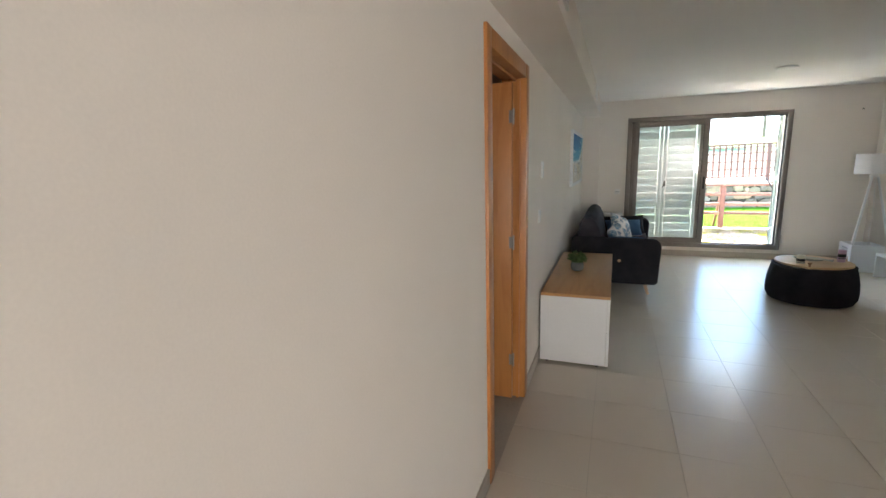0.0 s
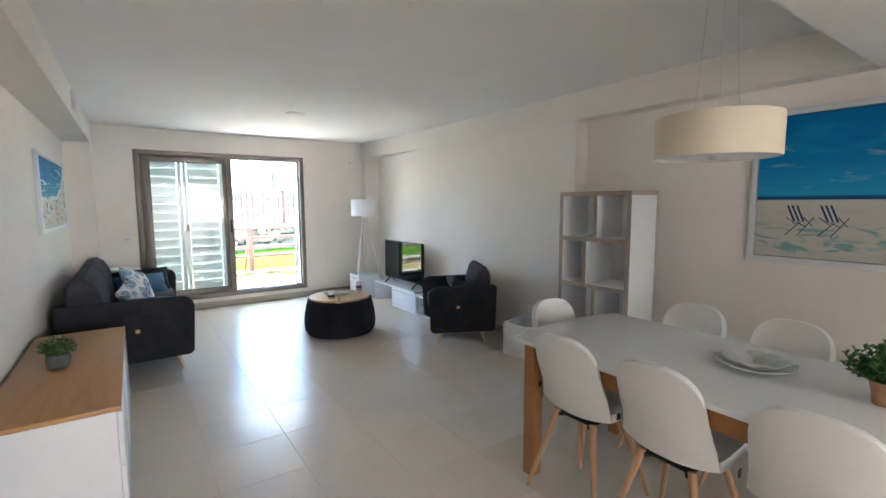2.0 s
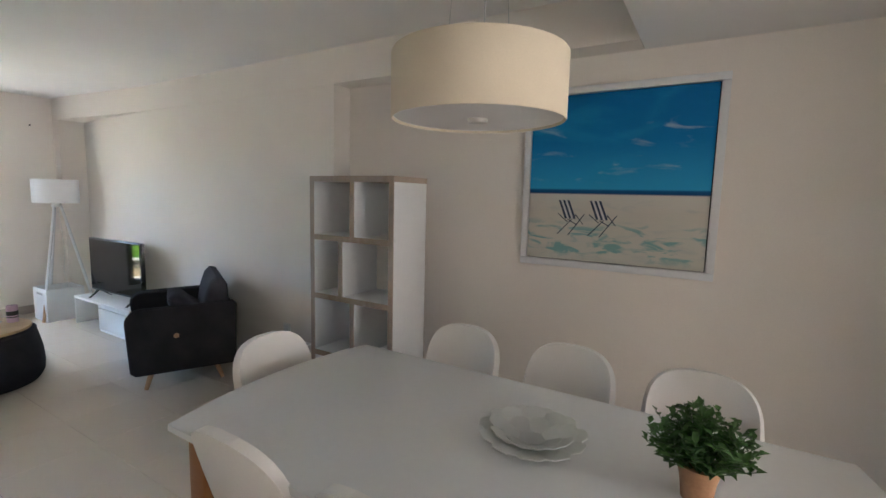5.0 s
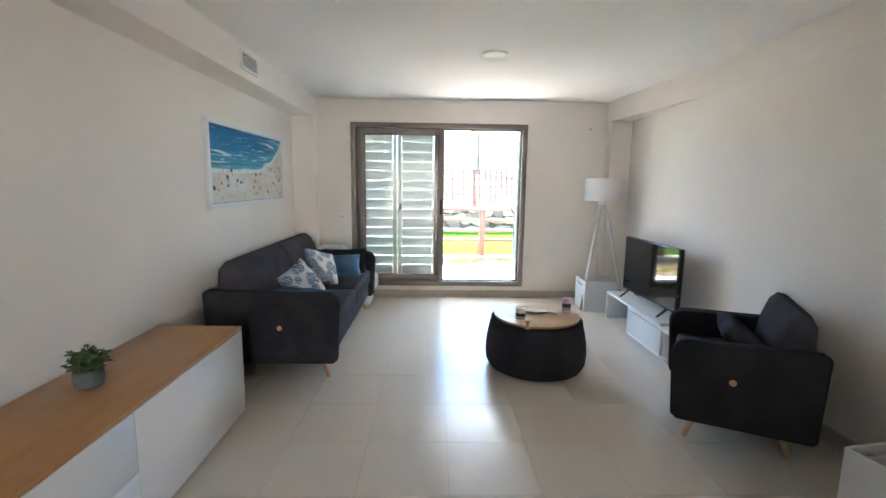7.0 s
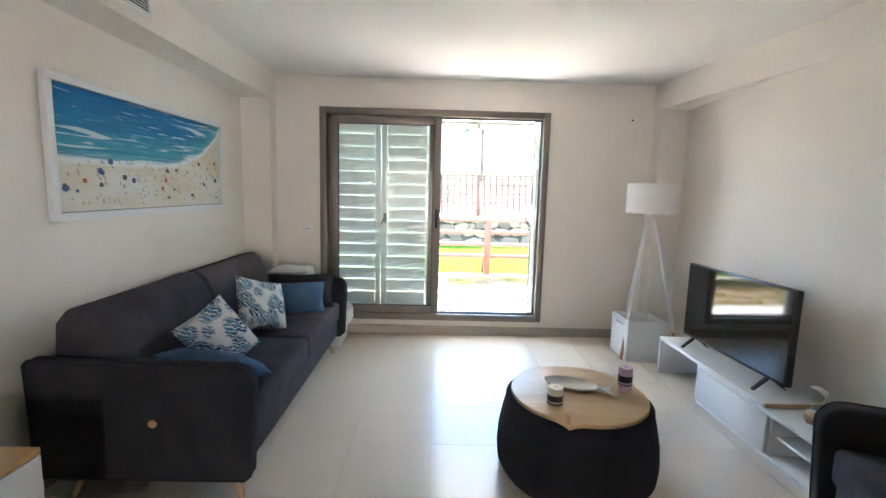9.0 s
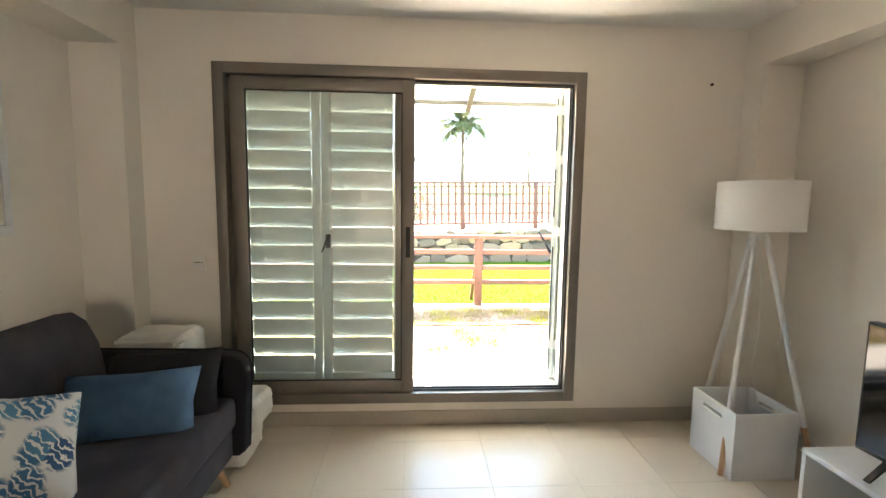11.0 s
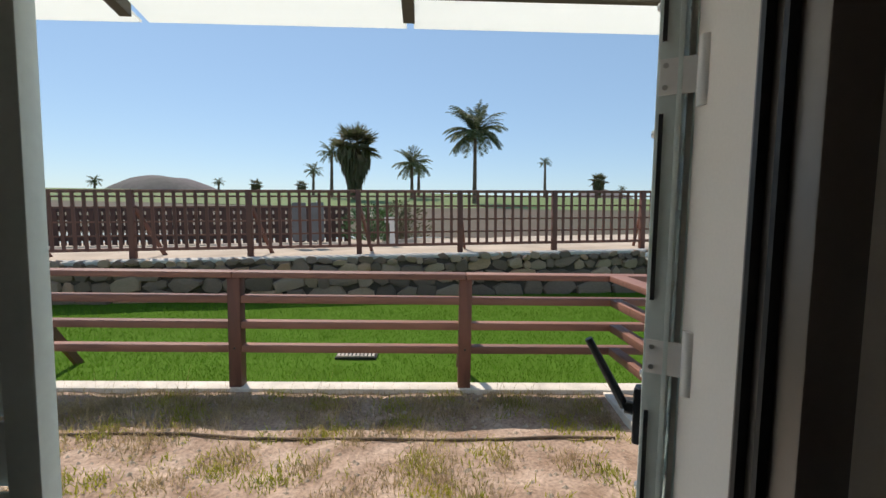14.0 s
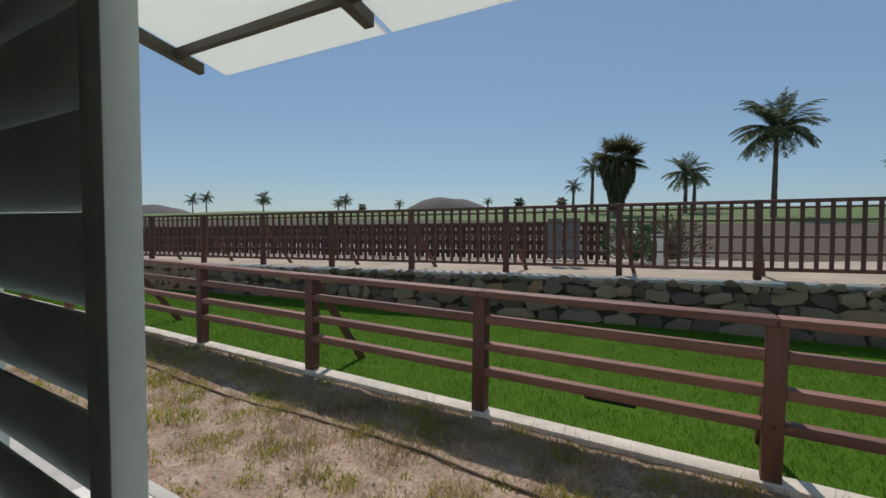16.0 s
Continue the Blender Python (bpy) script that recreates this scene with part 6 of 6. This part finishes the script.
def shrub(label, m, rx, rz, n, size, material, seed, flowers=0):
    rnd = random.Random(seed)
    th = thing("shrub", label, "shrub", m)
    bs, bl, bfw = bmesh.new(), bmesh.new(), bmesh.new()
    for k in range(26):
        a, u = rnd.uniform(0, 2 * math.pi), rnd.random()
        cyl(bs, (0.08 * math.cos(a), 0.08 * math.sin(a), 0), (rx * 0.8 * u * math.cos(a), rx * 0.8 * u * math.sin(a), rz * rnd.uniform(0.6, 0.95)), 0.012, 0.004, 5)
    for k in range(n):
        a, u, zz = rnd.uniform(0, 2 * math.pi), rnd.random() ** 0.5, rnd.random()
        r = rx * u * (0.55 + 0.6 * math.sin(math.pi * min(1, zz * 0.85 + 0.1))) * (1 + 0.25 * math.sin(3 * a + seed))
        c = Vector((r * math.cos(a), r * math.sin(a), rz * zz * (1.05 - 0.25 * u)))
        d = Vector((math.cos(a) + rnd.uniform(-0.7, 0.7), math.sin(a) + rnd.uniform(-0.7, 0.7), rnd.uniform(0.1, 1.4))).normalized()
        s_ = d.cross(Vector((rnd.uniform(-1, 1), rnd.uniform(-1, 1), 1))).normalized()
        ln = size * rnd.uniform(0.7, 1.3)
        v = [bl.verts.new(q) for q in (c, c + d * ln * 0.5 + s_ * ln * 0.13, c + d * ln, c + d * ln * 0.5 - s_ * ln * 0.13)]
        bl.faces.new(v)
    part("stem", bs, TRUNK, th)
    part("foliage", bl, material, th, angle=180)
    for k in range(flowers):
        a = rnd.uniform(0, 2 * math.pi)
        c = Vector((rx * 0.75 * math.cos(a) * rnd.random(), rx * 0.75 * math.sin(a) * rnd.random(), rz * rnd.uniform(0.85, 1.02)))
        for q in range(7):
            o2 = c + Vector((rnd.uniform(-1, 1), rnd.uniform(-1, 1), rnd.uniform(-1, 1))) * 0.05
            bmesh.ops.create_icosphere(bfw, subdivisions=1, radius=rnd.uniform(0.014, 0.026), matrix=Matrix.Translation(o2))
    if flowers:
        part("blossom", bfw, mat("pink_petal", (0.55, 0.10, 0.13), 0.6), th, "pink oleander blossom")
    return th


shrub("green oleander bush with pink blossom beyond the side fence", pose(6.75, 12.7, -0.05), 0.75, 1.75, 3600, 0.12, LEAFS, 3, 14)
shrub("dark green leafy bush beside the path", pose(1.75, 18.6, 0.78), 0.55, 0.85, 1500, 0.12, LEAFG, 5)
shrub("dark low bush beside the path", pose(2.35, 19.6, 0.78), 0.6, 0.95, 1500, 0.12, FANF, 8)
# ---- floor tiles, terrace tiles: pieces ----
PITCH, GAP = 0.44, 0.0022
bm = bmesh.new()
box(bm, -PITCH / 2 + GAP / 2, PITCH / 2 - GAP / 2, -PITCH / 2 + GAP / 2, PITCH / 2 - GAP / 2, -0.003, 0.0)
TILE_ME = finish("tile", bm, TILE)


def lay(parent, mesh, x0, x1, y0, y1, ox, oy, pitch, z, material, gap):
    """Tiles on a grid through (ox, oy), cut at the edges of the area."""
    i0, i1 = math.floor((x0 - ox) / pitch), math.ceil((x1 - ox) / pitch)
    j0, j1 = math.floor((y0 - oy) / pitch), math.ceil((y1 - oy) / pitch)
    for i in range(i0, i1):
        for j in range(j0, j1):
            a0, a1 = max(x0, ox + i * pitch), min(x1, ox + (i + 1) * pitch)
            b0, b1 = max(y0, oy + j * pitch), min(y1, oy + (j + 1) * pitch)
            if a1 - a0 < 0.02 or b1 - b0 < 0.02:
                continue
            t = new("tile", mesh)
            t.parent = parent
            t.location = ((a0 + a1) / 2, (b0 + b1) / 2, z)
            if a1 - a0 < pitch - 0.001 or b1 - b0 < pitch - 0.001:
                t.scale = ((a1 - a0) / pitch, (b1 - b0) / pitch, 1)


lay(floor, TILE_ME, XL, XD, -0.6, YB, 2.572, 5.30, PITCH, 0.0, TILE, GAP)
bm = bmesh.new()
box(bm, -0.2225, 0.2225, -0.2225, 0.2225, 0.0, 0.004)
TERR_ME = finish("tile", bm, TERRT)
lay(terr, TERR_ME, 0.2, 6.0, YB + 0.33, 9.80, 0.2, YB + 0.33, 0.45, 0.001, TERRT, GAP)

# ---- grass: many small blades ----
rs = np.random.RandomState(3)


def blades(name, n, x0, x1, y0, y1, zf, h0, h1, w, material, label, dens=None):
    x, y = rs.uniform(x0, x1, n * 3), rs.uniform(y0, y1, n * 3)
    if dens is not None:
        keep = np.array([dens(a, b) for a, b in zip(x, y)]) > rs.uniform(0, 1, n * 3)
        x, y = x[keep], y[keep]
    x, y = x[:n], y[:n]
    n = len(x)
    z = np.array([zf(a, b) for a, b in zip(x, y)]) - 0.004
    h, a = rs.uniform(h0, h1, n), rs.uniform(0, np.pi, n)
    dx, dy = np.cos(a) * w, np.sin(a) * w
    lx, ly = rs.normal(0, 0.4, n) * h, rs.normal(0, 0.4, n) * h
    v = np.stack([np.stack([x - dx, y - dy, z], 1), np.stack([x + dx, y + dy, z], 1), np.stack([x + lx, y + ly, z + h], 1)], 1).reshape(-1, 3)
    me = bpy.data.meshes.new(name)
    me.vertices.add(3 * n)
    me.loops.add(3 * n)
    me.polygons.add(n)
    me.vertices.foreach_set("co", v.ravel())
    me.loops.foreach_set("vertex_index", np.arange(3 * n))
    me.polygons.foreach_set("loop_start", np.arange(0, 3 * n, 3))
    me.update(calc_edges=True)
    me.materials.append(material)
    tagged(new(name, me), label, "grass", kind="stuff")


blades("lawn_grass", 95000, -6.5, 8.0, 11.77, 15.9, lawn_z, 0.02, 0.05, 0.0035, BLADE, "short bright green lawn grass", lambda x, y: 0.0 if 2.17 < x < 2.64 and 12.47 < y < 12.84 else 1.0)
blades("lawn_grass", 40000, -16, -6.5, 11.77, 15.2, lawn_z, 0.025, 0.055, 0.006, BLADE, "short bright green lawn grass further off")


def clump(x, y, seed, f):
    """Tufts: high near scattered centres, nothing between them."""
    i, j = math.floor(x * f), math.floor(y * f)
    best = 9.0
    for a in (i - 1, i, i + 1):
        for b in (j - 1, j, j + 1):
            c = noise.cell_vector((a + 0.5, b + 0.5, seed))
            if c.z > 0.25:
                best = min(best, math.hypot(x * f - a - c.x, y * f - b - c.y) / (0.25 + 0.3 * c.z))
    return max(0.0, 1.0 - best)


def weed(x, y):
    p = noise.noise((x * 1.1, y * 1.4, 8.0)) + 0.5 * noise.noise((x * 3, y * 3, 3.0))
    verge = max(0.0, 1 - abs(y - 11.38) / 0.3) * (0.45 + 0.5 * noise.noise((x * 2, 0, 4.0)))
    return max(0.0, p * 0.8 - 0.15) + verge + 0.5 * clump(x, y, 3.0, 2.0)


def green(x, y):
    return clump(x, y, 7.0, 2.4) + 0.4 * clump(x, y, 17.0, 5.0) * (y < 11.2)


blades("dry_weeds", 70000, -7, 4.5, 9.9, 11.6, sand_z, 0.015, 0.065, 0.0036, DRYG, "sparse straw-coloured dry grass on the sand", weed)
blades("dry_stalks", 900, -7, 4.5, 10.9, 11.58, sand_z, 0.10, 0.24, 0.002, DRYG, "thin dry grass stalks by the kerb", weed)
blades("green_weeds", 30000, -7, 4.5, 9.9, 11.6, sand_z, 0.015, 0.065, 0.0045, WEEDG, "low yellow-green weed tufts on the sand", green)
